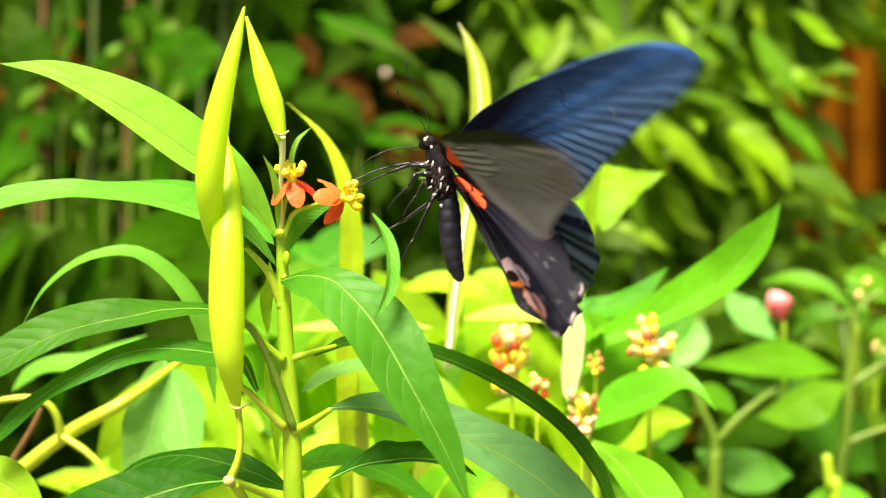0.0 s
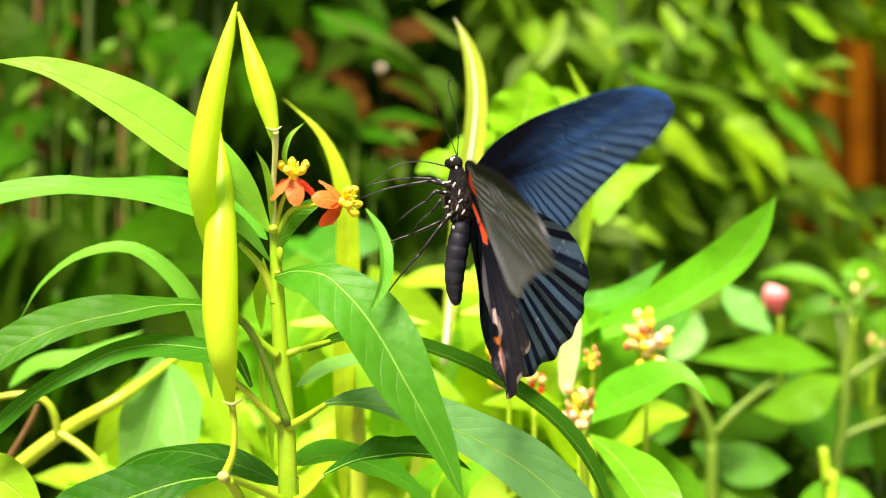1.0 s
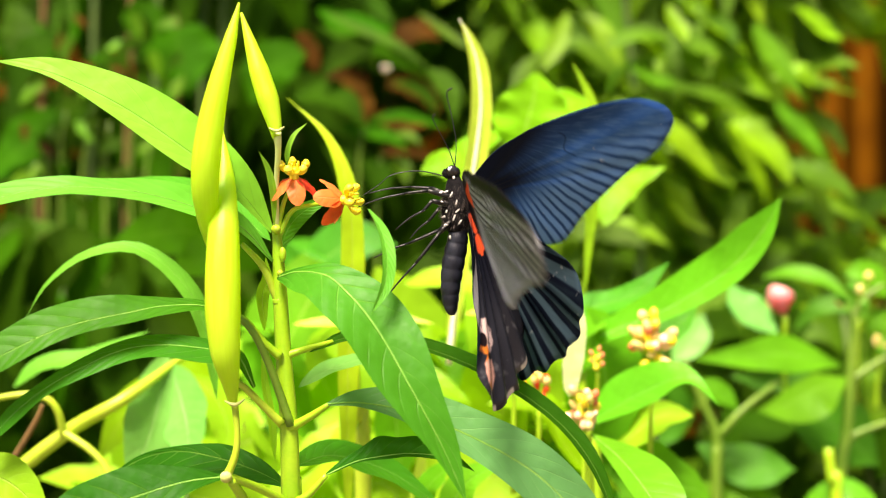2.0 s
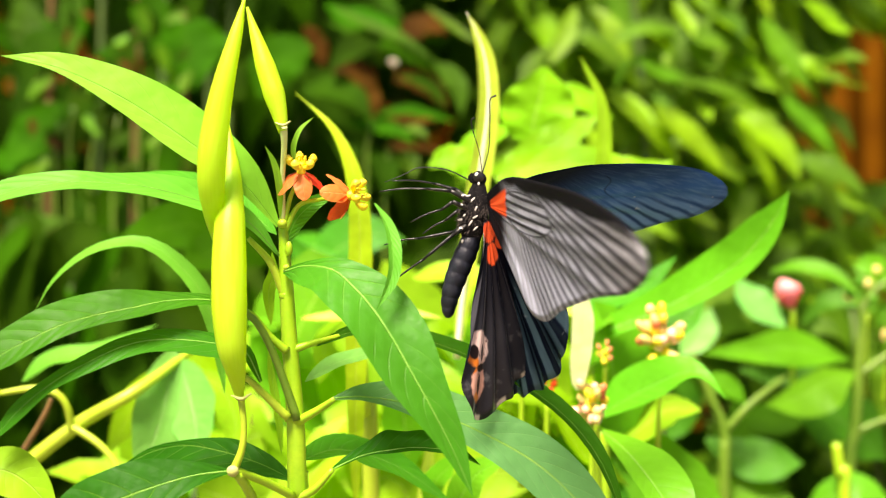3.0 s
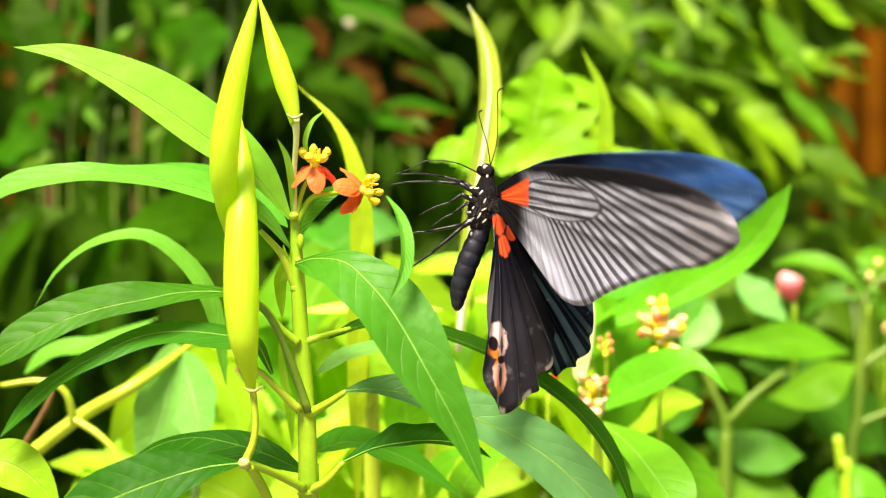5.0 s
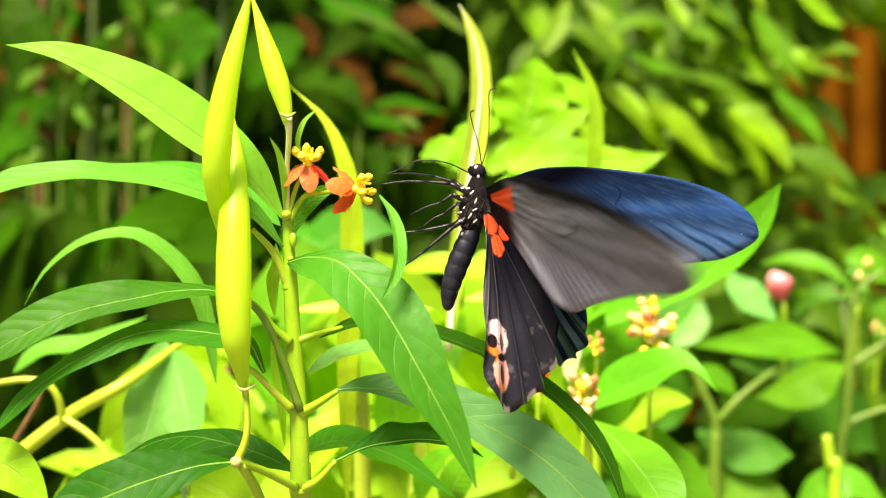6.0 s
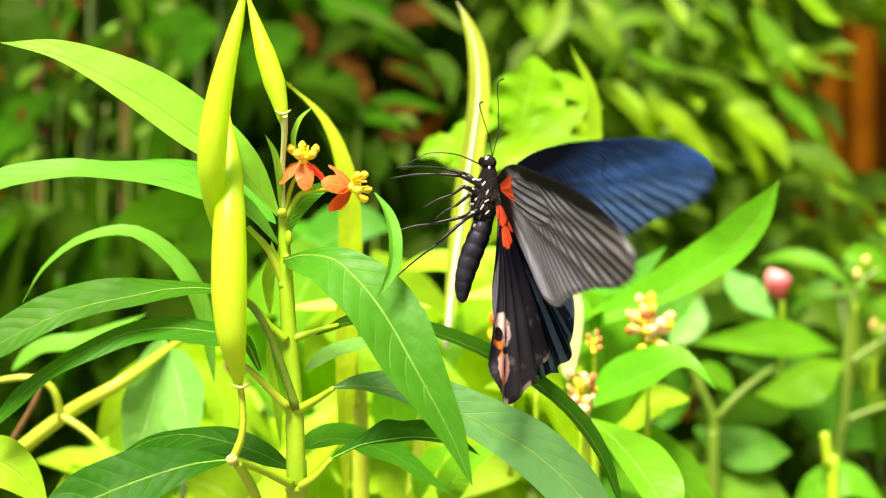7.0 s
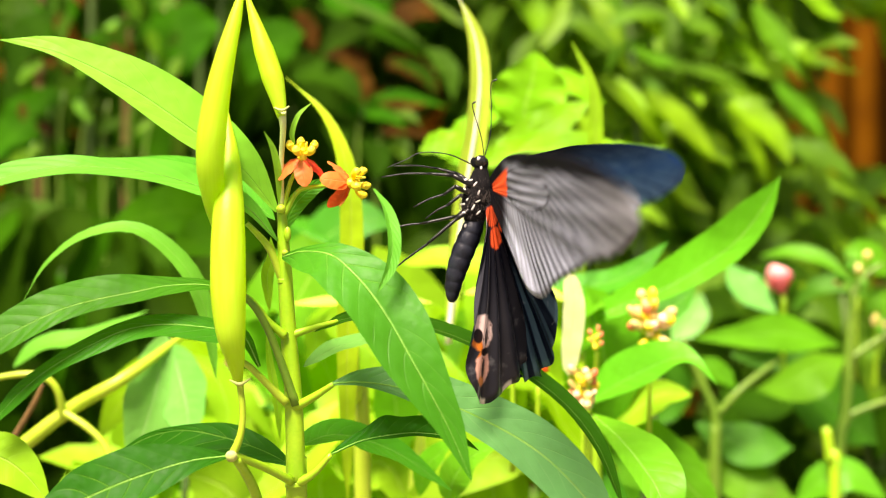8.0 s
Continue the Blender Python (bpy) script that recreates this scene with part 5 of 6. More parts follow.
def vine():
    p = thing("broad_leaved_vine", ((-0.1805, 0.9000, 0.5788)[0], 0.95, 0), "vine with broad pointed leaves, shade put into their dark green", "plant")
    for k, brown in ((-0.3000, 1), (-0.2627, 0), (-0.2358, 1), (-0.2163, 0), (-0.2006, 1), (-0.1819, 0), (-0.1674, 0)):
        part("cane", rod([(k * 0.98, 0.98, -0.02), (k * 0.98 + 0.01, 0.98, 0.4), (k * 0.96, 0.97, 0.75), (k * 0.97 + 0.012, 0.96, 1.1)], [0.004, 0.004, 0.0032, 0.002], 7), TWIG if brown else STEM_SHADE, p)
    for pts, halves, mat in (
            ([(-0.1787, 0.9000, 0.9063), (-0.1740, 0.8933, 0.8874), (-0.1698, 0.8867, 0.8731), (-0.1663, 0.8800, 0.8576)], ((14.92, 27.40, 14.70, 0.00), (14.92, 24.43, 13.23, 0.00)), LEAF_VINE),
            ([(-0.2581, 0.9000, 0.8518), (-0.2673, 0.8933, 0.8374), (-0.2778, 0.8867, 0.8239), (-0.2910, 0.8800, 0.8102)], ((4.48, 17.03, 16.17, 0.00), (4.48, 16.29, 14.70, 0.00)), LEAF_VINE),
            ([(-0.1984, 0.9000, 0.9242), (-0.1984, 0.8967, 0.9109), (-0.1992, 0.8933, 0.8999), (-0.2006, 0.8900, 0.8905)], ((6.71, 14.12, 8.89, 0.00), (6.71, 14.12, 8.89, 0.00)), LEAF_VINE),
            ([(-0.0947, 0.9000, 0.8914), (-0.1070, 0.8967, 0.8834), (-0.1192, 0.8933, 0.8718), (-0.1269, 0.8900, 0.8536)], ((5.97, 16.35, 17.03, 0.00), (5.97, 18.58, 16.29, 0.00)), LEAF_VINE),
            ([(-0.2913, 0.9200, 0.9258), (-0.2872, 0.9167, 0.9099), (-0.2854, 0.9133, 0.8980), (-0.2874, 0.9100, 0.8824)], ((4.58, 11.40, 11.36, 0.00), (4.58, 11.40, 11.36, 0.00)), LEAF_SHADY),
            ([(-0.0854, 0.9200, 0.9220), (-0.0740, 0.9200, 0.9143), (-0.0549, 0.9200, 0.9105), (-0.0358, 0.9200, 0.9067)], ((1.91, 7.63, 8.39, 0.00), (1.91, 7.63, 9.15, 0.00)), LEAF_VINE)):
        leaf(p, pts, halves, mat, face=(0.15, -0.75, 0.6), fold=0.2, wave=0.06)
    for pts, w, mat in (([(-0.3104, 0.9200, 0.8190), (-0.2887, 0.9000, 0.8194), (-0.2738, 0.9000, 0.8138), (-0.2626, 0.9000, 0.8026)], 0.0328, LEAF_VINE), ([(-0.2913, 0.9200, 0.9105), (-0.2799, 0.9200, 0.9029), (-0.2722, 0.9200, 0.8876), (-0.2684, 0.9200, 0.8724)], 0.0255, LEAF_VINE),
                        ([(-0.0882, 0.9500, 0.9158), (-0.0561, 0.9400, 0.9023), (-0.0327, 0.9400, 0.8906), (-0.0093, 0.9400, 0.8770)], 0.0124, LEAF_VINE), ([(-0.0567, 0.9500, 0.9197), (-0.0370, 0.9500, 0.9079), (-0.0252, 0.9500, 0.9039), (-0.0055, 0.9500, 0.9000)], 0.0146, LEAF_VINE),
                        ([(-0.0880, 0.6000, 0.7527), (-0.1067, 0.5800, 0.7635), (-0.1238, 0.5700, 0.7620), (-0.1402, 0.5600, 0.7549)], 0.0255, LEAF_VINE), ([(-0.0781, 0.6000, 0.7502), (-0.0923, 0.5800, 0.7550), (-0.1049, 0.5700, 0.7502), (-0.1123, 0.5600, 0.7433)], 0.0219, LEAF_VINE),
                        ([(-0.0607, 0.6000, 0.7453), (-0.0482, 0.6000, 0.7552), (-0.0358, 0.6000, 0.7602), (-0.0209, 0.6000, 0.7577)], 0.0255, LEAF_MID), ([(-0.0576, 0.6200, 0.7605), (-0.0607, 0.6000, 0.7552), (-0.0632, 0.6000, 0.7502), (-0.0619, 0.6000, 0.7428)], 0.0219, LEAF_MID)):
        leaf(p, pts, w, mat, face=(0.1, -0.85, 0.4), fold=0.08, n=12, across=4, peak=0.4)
    for k, h in ((-0.2481, 0.8359), (-0.2395, 0.8466), (-0.2260, 0.8305), (-0.2117, 0.8395), (-0.1953, 0.8430), (-0.1860, 0.8270), (-0.2580, 0.8145), (-0.0513, 0.8359), (-0.0399, 0.8216)):
        part("thin_cane", rod([(k + 0.012, 0.87, -0.02), (k + 0.006, 0.865, 0.45), (k - 0.003, 0.86, h - 0.06), (k, 0.86, h)], [0.0016, 0.0015, 0.0013, 0.0008], 6), STEM_MID, p)
    # young leaves on the thin canes
    rng = random.Random(31)
    for i in range(64):
        c = Vector((rng.uniform(-0.262, -0.165), rng.uniform(0.84, 0.87), rng.uniform(0.79, 0.91)))
        ang, size = radians(rng.choice((-60, -110, 200, -20)) + rng.uniform(-30, 30)), rng.uniform(0.009, 0.02)
        d = Vector((math.cos(ang), rng.uniform(-0.4, 0.2), math.sin(ang)))
        part("young_leaf", blade(bmesh.new(), [c, c + d * size * 0.35, c + d * size * 0.7, c + d * size + Vector((0, 0, -0.002))], size * 0.5, face=(rng.uniform(-0.4, 0.4), -0.8, rng.uniform(0.2, 0.8)), n=7, across=2, twist=rng.uniform(-30, 30)), rng.choice((LEAF_SHADY, LEAF_VINE, LEAF_DARK, LEAF_DARK, LEAF_SHRUB, LEAF_BROWN, LEAF_BUSH)), p)
    # leaf shapes added for the brown of fence and soil behind
    for pts, w in (([(-0.1010, 0.9300, 0.9092), (-0.0960, 0.9300, 0.9007), (-0.0910, 0.9300, 0.8911), (-0.0879, 0.9300, 0.8795)], 0.0154), ([(-0.0817, 0.9300, 0.8737), (-0.0709, 0.9300, 0.8814), (-0.0594, 0.9300, 0.8768), (-0.0516, 0.9300, 0.8622)], 0.0177), ([(-0.0702, 0.9200, 0.8762), (-0.0618, 0.9200, 0.8648), (-0.0568, 0.9200, 0.8552), (-0.0549, 0.9200, 0.8419)], 0.0216),
                   ([(-0.0366, 0.9400, 0.8984), (-0.0269, 0.9400, 0.9070), (-0.0152, 0.9400, 0.9101), (-0.0035, 0.9400, 0.9043)], 0.0231), ([(-0.0405, 0.9400, 0.8712), (-0.0288, 0.9400, 0.8751), (-0.0152, 0.9400, 0.8673), (-0.0035, 0.9400, 0.8536)], 0.0231), ([(-0.0522, 0.9400, 0.8556), (-0.0366, 0.9400, 0.8478), (-0.0230, 0.9400, 0.8458), (-0.0074, 0.9400, 0.8478)], 0.0170),
                   ([(-0.2868, 0.9300, 0.8660), (-0.2783, 0.9300, 0.8814), (-0.2694, 0.9300, 0.8949), (-0.2567, 0.9300, 0.9123)], 0.0131), ([(-0.2289, 0.9300, 0.8968), (-0.2212, 0.9300, 0.8891), (-0.2155, 0.9300, 0.8776), (-0.2128, 0.9300, 0.8622)], 0.0100), ([(-0.0483, 0.9400, 0.8244), (-0.0327, 0.9400, 0.8283), (-0.0191, 0.9400, 0.8264), (-0.0055, 0.9400, 0.8197)], 0.0116)):
        leaf(p, pts, w, LEAF_BROWN, "orange-brown leaf added in place of fence glimpsed through gaps", face=(0.1, -0.7, 0.6), fold=0.15, n=12, across=4, peak=0.45, wave=0.15)
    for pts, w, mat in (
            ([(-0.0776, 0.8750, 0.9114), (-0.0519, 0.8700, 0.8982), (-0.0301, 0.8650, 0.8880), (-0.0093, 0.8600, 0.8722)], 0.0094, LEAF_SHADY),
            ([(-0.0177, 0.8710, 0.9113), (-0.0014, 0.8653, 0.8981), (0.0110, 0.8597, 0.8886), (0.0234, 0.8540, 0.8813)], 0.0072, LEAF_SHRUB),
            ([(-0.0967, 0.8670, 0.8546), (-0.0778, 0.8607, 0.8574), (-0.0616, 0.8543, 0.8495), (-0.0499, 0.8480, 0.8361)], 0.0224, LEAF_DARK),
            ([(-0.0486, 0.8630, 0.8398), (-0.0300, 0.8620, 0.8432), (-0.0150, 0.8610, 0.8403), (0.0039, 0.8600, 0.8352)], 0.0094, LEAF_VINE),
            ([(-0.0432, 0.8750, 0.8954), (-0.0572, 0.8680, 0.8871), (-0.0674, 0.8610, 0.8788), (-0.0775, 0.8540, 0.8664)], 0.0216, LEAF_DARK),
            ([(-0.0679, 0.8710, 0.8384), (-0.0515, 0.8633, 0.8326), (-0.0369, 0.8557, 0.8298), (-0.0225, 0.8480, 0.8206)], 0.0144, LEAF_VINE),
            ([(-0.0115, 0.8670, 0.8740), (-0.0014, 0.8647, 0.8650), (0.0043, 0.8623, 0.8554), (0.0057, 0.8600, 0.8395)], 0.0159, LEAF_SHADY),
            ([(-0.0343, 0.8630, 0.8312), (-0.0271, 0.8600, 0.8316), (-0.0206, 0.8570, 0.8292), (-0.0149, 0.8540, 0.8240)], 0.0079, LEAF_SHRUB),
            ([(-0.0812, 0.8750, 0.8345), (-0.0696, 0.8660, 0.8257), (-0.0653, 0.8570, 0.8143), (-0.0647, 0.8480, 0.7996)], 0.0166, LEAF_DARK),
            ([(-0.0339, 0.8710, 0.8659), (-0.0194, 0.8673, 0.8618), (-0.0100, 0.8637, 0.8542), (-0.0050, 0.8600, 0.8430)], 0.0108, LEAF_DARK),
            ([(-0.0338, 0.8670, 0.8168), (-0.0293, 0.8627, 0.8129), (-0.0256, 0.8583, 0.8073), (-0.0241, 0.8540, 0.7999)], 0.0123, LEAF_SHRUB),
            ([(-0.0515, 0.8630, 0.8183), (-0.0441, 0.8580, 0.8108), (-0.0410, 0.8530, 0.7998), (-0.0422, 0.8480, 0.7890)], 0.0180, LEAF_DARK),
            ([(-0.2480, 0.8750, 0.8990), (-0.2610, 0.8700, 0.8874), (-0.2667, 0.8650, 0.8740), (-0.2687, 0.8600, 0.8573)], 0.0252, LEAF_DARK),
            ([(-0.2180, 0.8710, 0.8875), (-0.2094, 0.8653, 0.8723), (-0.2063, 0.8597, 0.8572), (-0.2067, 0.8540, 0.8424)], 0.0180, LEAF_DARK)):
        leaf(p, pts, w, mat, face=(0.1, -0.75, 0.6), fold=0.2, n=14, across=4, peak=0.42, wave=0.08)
    return p


vine()


def white_moth():
    """A tiny pale moth on the leaves behind; it flits from one perch to another."""
    p = thing("white_moth", (0, 0, 0), "tiny white moth resting on a brown leaf", "moth")

    def add(name, bm, mat):
        ob = mesh_object(name, bm, mat)
        ob.parent = p
        return tagged(ob)

    add("body", rod([Vector((0, 0, 0.004)), Vector((0, 0, 0)), Vector((0, 0, -0.004))], [0.0003, 0.0006, 0.0003], 8), BUD_CREAM)
    for side in (-1, 1):
        add("wing", blade(bmesh.new(), [Vector((0, -0.0005, 0.002)), Vector((side * 0.0011, -0.001, 0.0018)), Vector((side * 0.0021, -0.001, 0.0011)), Vector((side * 0.0028, -0.0005, -0.0003))], 0.0027, face=(0, -1, 0.3), n=8, across=4, blunt=0.6), PALE_FLOWER)
    return p


moth = white_moth()


# ---- the butterfly ----
BODY_PATH = [  # seconds, x, y, z, lean
    (0.0, 0.0009, 0.3200, 0.7747, -14.0),
    (0.1, 0.0012, 0.3200, 0.7735, -11.4),
    (0.2, 0.0020, 0.3200, 0.7714, -8.8),
    (0.3, 0.0029, 0.3200, 0.7680, -6.2),
    (0.4, 0.0039, 0.3200, 0.7666, -3.7),
    (0.5, 0.0043, 0.3200, 0.7661, -1.2),
    (0.6, 0.0051, 0.3200, 0.7658, -1.3),
    (0.7, 0.0060, 0.3200, 0.7655, -1.3),
    (0.8, 0.0067, 0.3200, 0.7659, -1.4),
    (0.9, 0.0069, 0.3200, 0.7664, -1.5),
    (1.0, 0.0068, 0.3200, 0.7679, -1.6),
    (1.1, 0.0063, 0.3200, 0.7676, -2.6),
    (1.2, 0.0057, 0.3200, 0.7683, -3.7),
    (1.3, 0.0049, 0.3200, 0.7688, -4.7),
    (1.4, 0.0040, 0.3200, 0.7696, -5.7),
    (1.5, 0.0040, 0.3200, 0.7698, -6.8),
    (1.6, 0.0039, 0.3200, 0.7687, -5.5),
    (1.7, 0.0041, 0.3200, 0.7676, -4.3),
    (2.8, 0.0076, 0.3200, 0.7633, 9.2),
    (2.9, 0.0079, 0.3200, 0.7628, 10.4),
    (3.0, 0.0081, 0.3200, 0.7623, 11.6),
    (3.1, 0.0082, 0.3200, 0.7625, 11.6),
    (3.2, 0.0082, 0.3200, 0.7627, 11.6),
    (3.3, 0.0082, 0.3200, 0.7628, 11.6),
    (3.4, 0.0082, 0.3200, 0.7629, 11.7),
    (3.5, 0.0083, 0.3200, 0.7630, 11.7),
    (3.6, 0.0084, 0.3200, 0.7631, 11.7),
    (3.7, 0.0085, 0.3200, 0.7630, 11.7),
    (3.8, 0.0087, 0.3200, 0.7631, 11.6),
    (3.9, 0.0088, 0.3200, 0.7630, 11.6),
    (4.0, 0.0090, 0.3200, 0.7631, 11.6),
    (4.1, 0.0090, 0.3200, 0.7629, 11.5),
    (4.2, 0.0091, 0.3200, 0.7628, 11.4),
    (4.3, 0.0092, 0.3200, 0.7627, 11.3),
    (4.4, 0.0093, 0.3200, 0.7626, 11.2),
    (4.5, 0.0094, 0.3200, 0.7624, 11.1),
    (4.6, 0.0094, 0.3200, 0.7624, 11.1),
    (4.7, 0.0095, 0.3200, 0.7624, 11.1),
    (5.8, 0.0099, 0.3200, 0.7622, 11.3),
    (5.9, 0.0099, 0.3200, 0.7622, 11.3),
    (6.0, 0.0099, 0.3200, 0.7621, 11.3),
    (6.1, 0.0101, 0.3200, 0.7623, 11.3),
    (6.2, 0.0103, 0.3200, 0.7624, 11.3),
    (6.3, 0.0104, 0.3200, 0.7625, 11.3),
    (6.4, 0.0106, 0.3200, 0.7626, 11.3),
    (6.5, 0.0107, 0.3200, 0.7627, 11.3),
    (6.6, 0.0112, 0.3200, 0.7629, 11.0),
    (6.7, 0.0116, 0.3200, 0.7631, 10.7),
    (6.8, 0.0121, 0.3200, 0.7632, 10.4),
    (6.9, 0.0126, 0.3200, 0.7635, 10.1),
    (7.0, 0.0130, 0.3200, 0.7637, 9.8),
    (7.1, 0.0124, 0.3200, 0.7637, 9.2),
    (7.2, 0.0119, 0.3200, 0.7639, 8.7),
    (7.3, 0.0114, 0.3200, 0.7640, 8.1),
    (7.4, 0.0108, 0.3200, 0.7641, 7.6),
    (7.5, 0.0103, 0.3200, 0.7642, 7.1),
    (7.6, 0.0104, 0.3200, 0.7639, 7.8),
    (7.7, 0.0104, 0.3200, 0.7636, 8.6),
    (7.8, 0.0105, 0.3200, 0.7633, 9.3),
    (7.9, 0.0106, 0.3200, 0.7630, 10.0),
    (8.0, 0.0107, 0.3200, 0.7626, 10.8),
]
LEFT_FOREWING = [  # seconds, turn about x, y, z
    (0.0, -60, 10, -70),
    (0.1, -65, 8, -81),
    (0.2, -72, 10, -73),
    (0.3, -106, -4, -45),
    (0.4, -42, 16, -58),
    (0.5, -73, 17, -69),
    (0.6, -73, 12, -77),
    (0.7, -84, 2, -43),
    (0.8, -66, 7, -40),
    (0.9, -58, 16, -65),
    (1.0, -72, 13, -78),
    (1.1, -80, 9, -80),
    (1.2, -59, 3, -48),
    (1.3, -39, 11, -58),
    (1.4, -57, 17, -70),
    (1.5, -76, 15, -77),
    (1.6, -86, 9, -66),
    (1.7, -68, 4, -45),
    (1.8, -66, 7, -40),
    (1.9, -58, 16, -65),
    (2.0, -72, 13, -78),
    (2.1, -80, 9, -80),
    (2.2, -59, 3, -48),
    (2.3, -39, 11, -58),
    (2.4, -76, 8, -64),
    (2.5, -84, 1, -50),
    (2.6, -59, 5, -44),
    (2.7, -47, 10, -46),
    (2.8, -46, 11, -47),
    (2.9, -52, 13, -59),
    (3.0, -70, 7, -61),
    (3.1, -57, 3, -40),
    (3.2, -49, 10, -35),
    (3.3, -54, 16, -52),
    (3.4, -76, 8, -64),
    (3.5, -84, 1, -50),
    (3.6, -59, 5, -44),
    (3.7, -47, 10, -46),
    (3.8, -55, 12, -55),
    (3.9, -74, 5, -63),
    (4.0, -76, 0, -50),
    (4.1, -53, 5, -41),
    (4.2, -54, 11, -47),
    (4.3, -65, 13, -67),
    (4.4, -72, 2, -58),
    (4.5, -74, 0, -42),
    (4.6, -52, 8, -49),
    (4.7, -57, 13, -58),
    (4.8, -65, 13, -67),
    (4.9, -72, 2, -58),
    (5.0, -74, 0, -42),
    (5.1, -52, 8, -49),
    (5.2, -57, 13, -58),
    (5.3, -65, 13, -67),
    (5.4, -72, 2, -58),
    (5.5, -74, 0, -42),
    (5.6, -57, 8, -49),
    (5.7, -55, 11, -66),
    (5.8, -68, -0, -57),
    (5.9, -68, -3, -39),
    (6.0, -57, 8, -49),
    (6.1, -55, 11, -66),
    (6.2, -62, 3, -66),
    (6.3, -80, -6, -37),
    (6.4, -50, 6, -45),
    (6.5, -54, 10, -55),
    (6.6, -67, 5, -66),
    (6.7, -74, -2, -50),
    (6.8, -75, 0, -38),
    (6.9, -65, 12, -48),
    (7.0, -65, 11, -66),
    (7.1, -80, 4, -64),
    (7.2, -91, -3, -45),
    (7.3, -65, 4, -39),
    (7.4, -65, 11, -62),
    (7.5, -78, 5, -64),
    (7.6, -85, -2, -43),
    (7.7, -64, 3, -41),
    (7.8, -56, 11, -46),
    (7.9, -60, 11, -64),
    (8.0, -75, 3, -65),
]
RIGHT_FOREWING = [  # seconds, turn about x, y, z
    (0.0, -68, -9, 3),
    (0.1, -69, -18, 13),
    (0.2, -68, -18, 9),
    (0.3, -70, -12, 14),
    (0.4, -74, 4, 8),
    (0.5, -71, -4, 3),
    (0.6, -73, -10, 10),
    (0.7, -75, -3, 7),
    (0.8, -76, -1, 14),
    (0.9, -77, -0, 13),
    (1.0, -74, -19, 29),
    (1.1, -70, -22, 23),
    (1.2, -66, -17, 6),
    (1.3, -70, -1, 9),
    (1.4, -70, -13, 8),
    (1.5, -53, -14, 16),
    (1.6, -58, -10, 5),
    (1.7, -65, -4, 14),
    (1.8, -76, -1, 14),
    (1.9, -77, -0, 13),
    (2.0, -74, -19, 29),
    (2.1, -70, -22, 23),
    (2.2, -66, -17, 6),
    (2.3, -70, -1, 9),
    (2.4, -81, -17, 27),
    (2.5, -64, -11, 8),
    (2.6, -71, -7, 8),
    (2.7, -75, -3, 7),
    (2.8, -74, -1, 8),
    (2.9, -78, -12, 19),
    (3.0, -49, -14, 21),
    (3.1, -63, -7, 8),
    (3.2, -71, 1, 5),
    (3.3, -77, -4, 18),
    (3.4, -81, -17, 27),
    (3.5, -64, -11, 8),
    (3.6, -71, -7, 8),
    (3.7, -75, -3, 7),
    (3.8, -79, -11, 19),
    (3.9, -81, -19, 24),
    (4.0, -64, -14, 6),
    (4.1, -71, -5, 6),
    (4.2, -75, -2, 2),
    (4.3, -81, -17, 26),
    (4.4, -78, -15, 9),
    (4.5, -83, -12, 5),
    (4.6, -82, -2, 1),
    (4.7, -82, -8, 12),
    (4.8, -81, -17, 26),
    (4.9, -78, -15, 9),
    (5.0, -83, -12, 5),
    (5.1, -82, -2, 1),
    (5.2, -82, -8, 12),
    (5.3, -81, -17, 26),
    (5.4, -78, -15, 9),
    (5.5, -83, -12, 5),
    (5.6, -79, -4, 2),
    (5.7, -82, -12, 19),
    (5.8, -81, -19, 10),
    (5.9, -80, -10, 8),
    (6.0, -79, -4, 2),
    (6.1, -82, -12, 19),
    (6.2, -83, -17, 22),
    (6.3, -79, -13, 5),
    (6.4, -79, -4, 5),
    (6.5, -86, -8, 17),
    (6.6, -87, -18, 29),
    (6.7, -82, -13, 14),
    (6.8, -81, -11, 9),
    (6.9, -82, -1, 13),
    (7.0, -85, -13, 29),
    (7.1, -84, -17, 28),
    (7.2, -80, -15, 14),
    (7.3, -80, -4, 10),
    (7.4, -83, -5, 29),
    (7.5, -48, -16, 36),
    (7.6, -61, -11, 15),
    (7.7, -69, -8, 11),
    (7.8, -75, 2, 13),
    (7.9, -82, -8, 36),
    (8.0, -62, -13, 37),
]
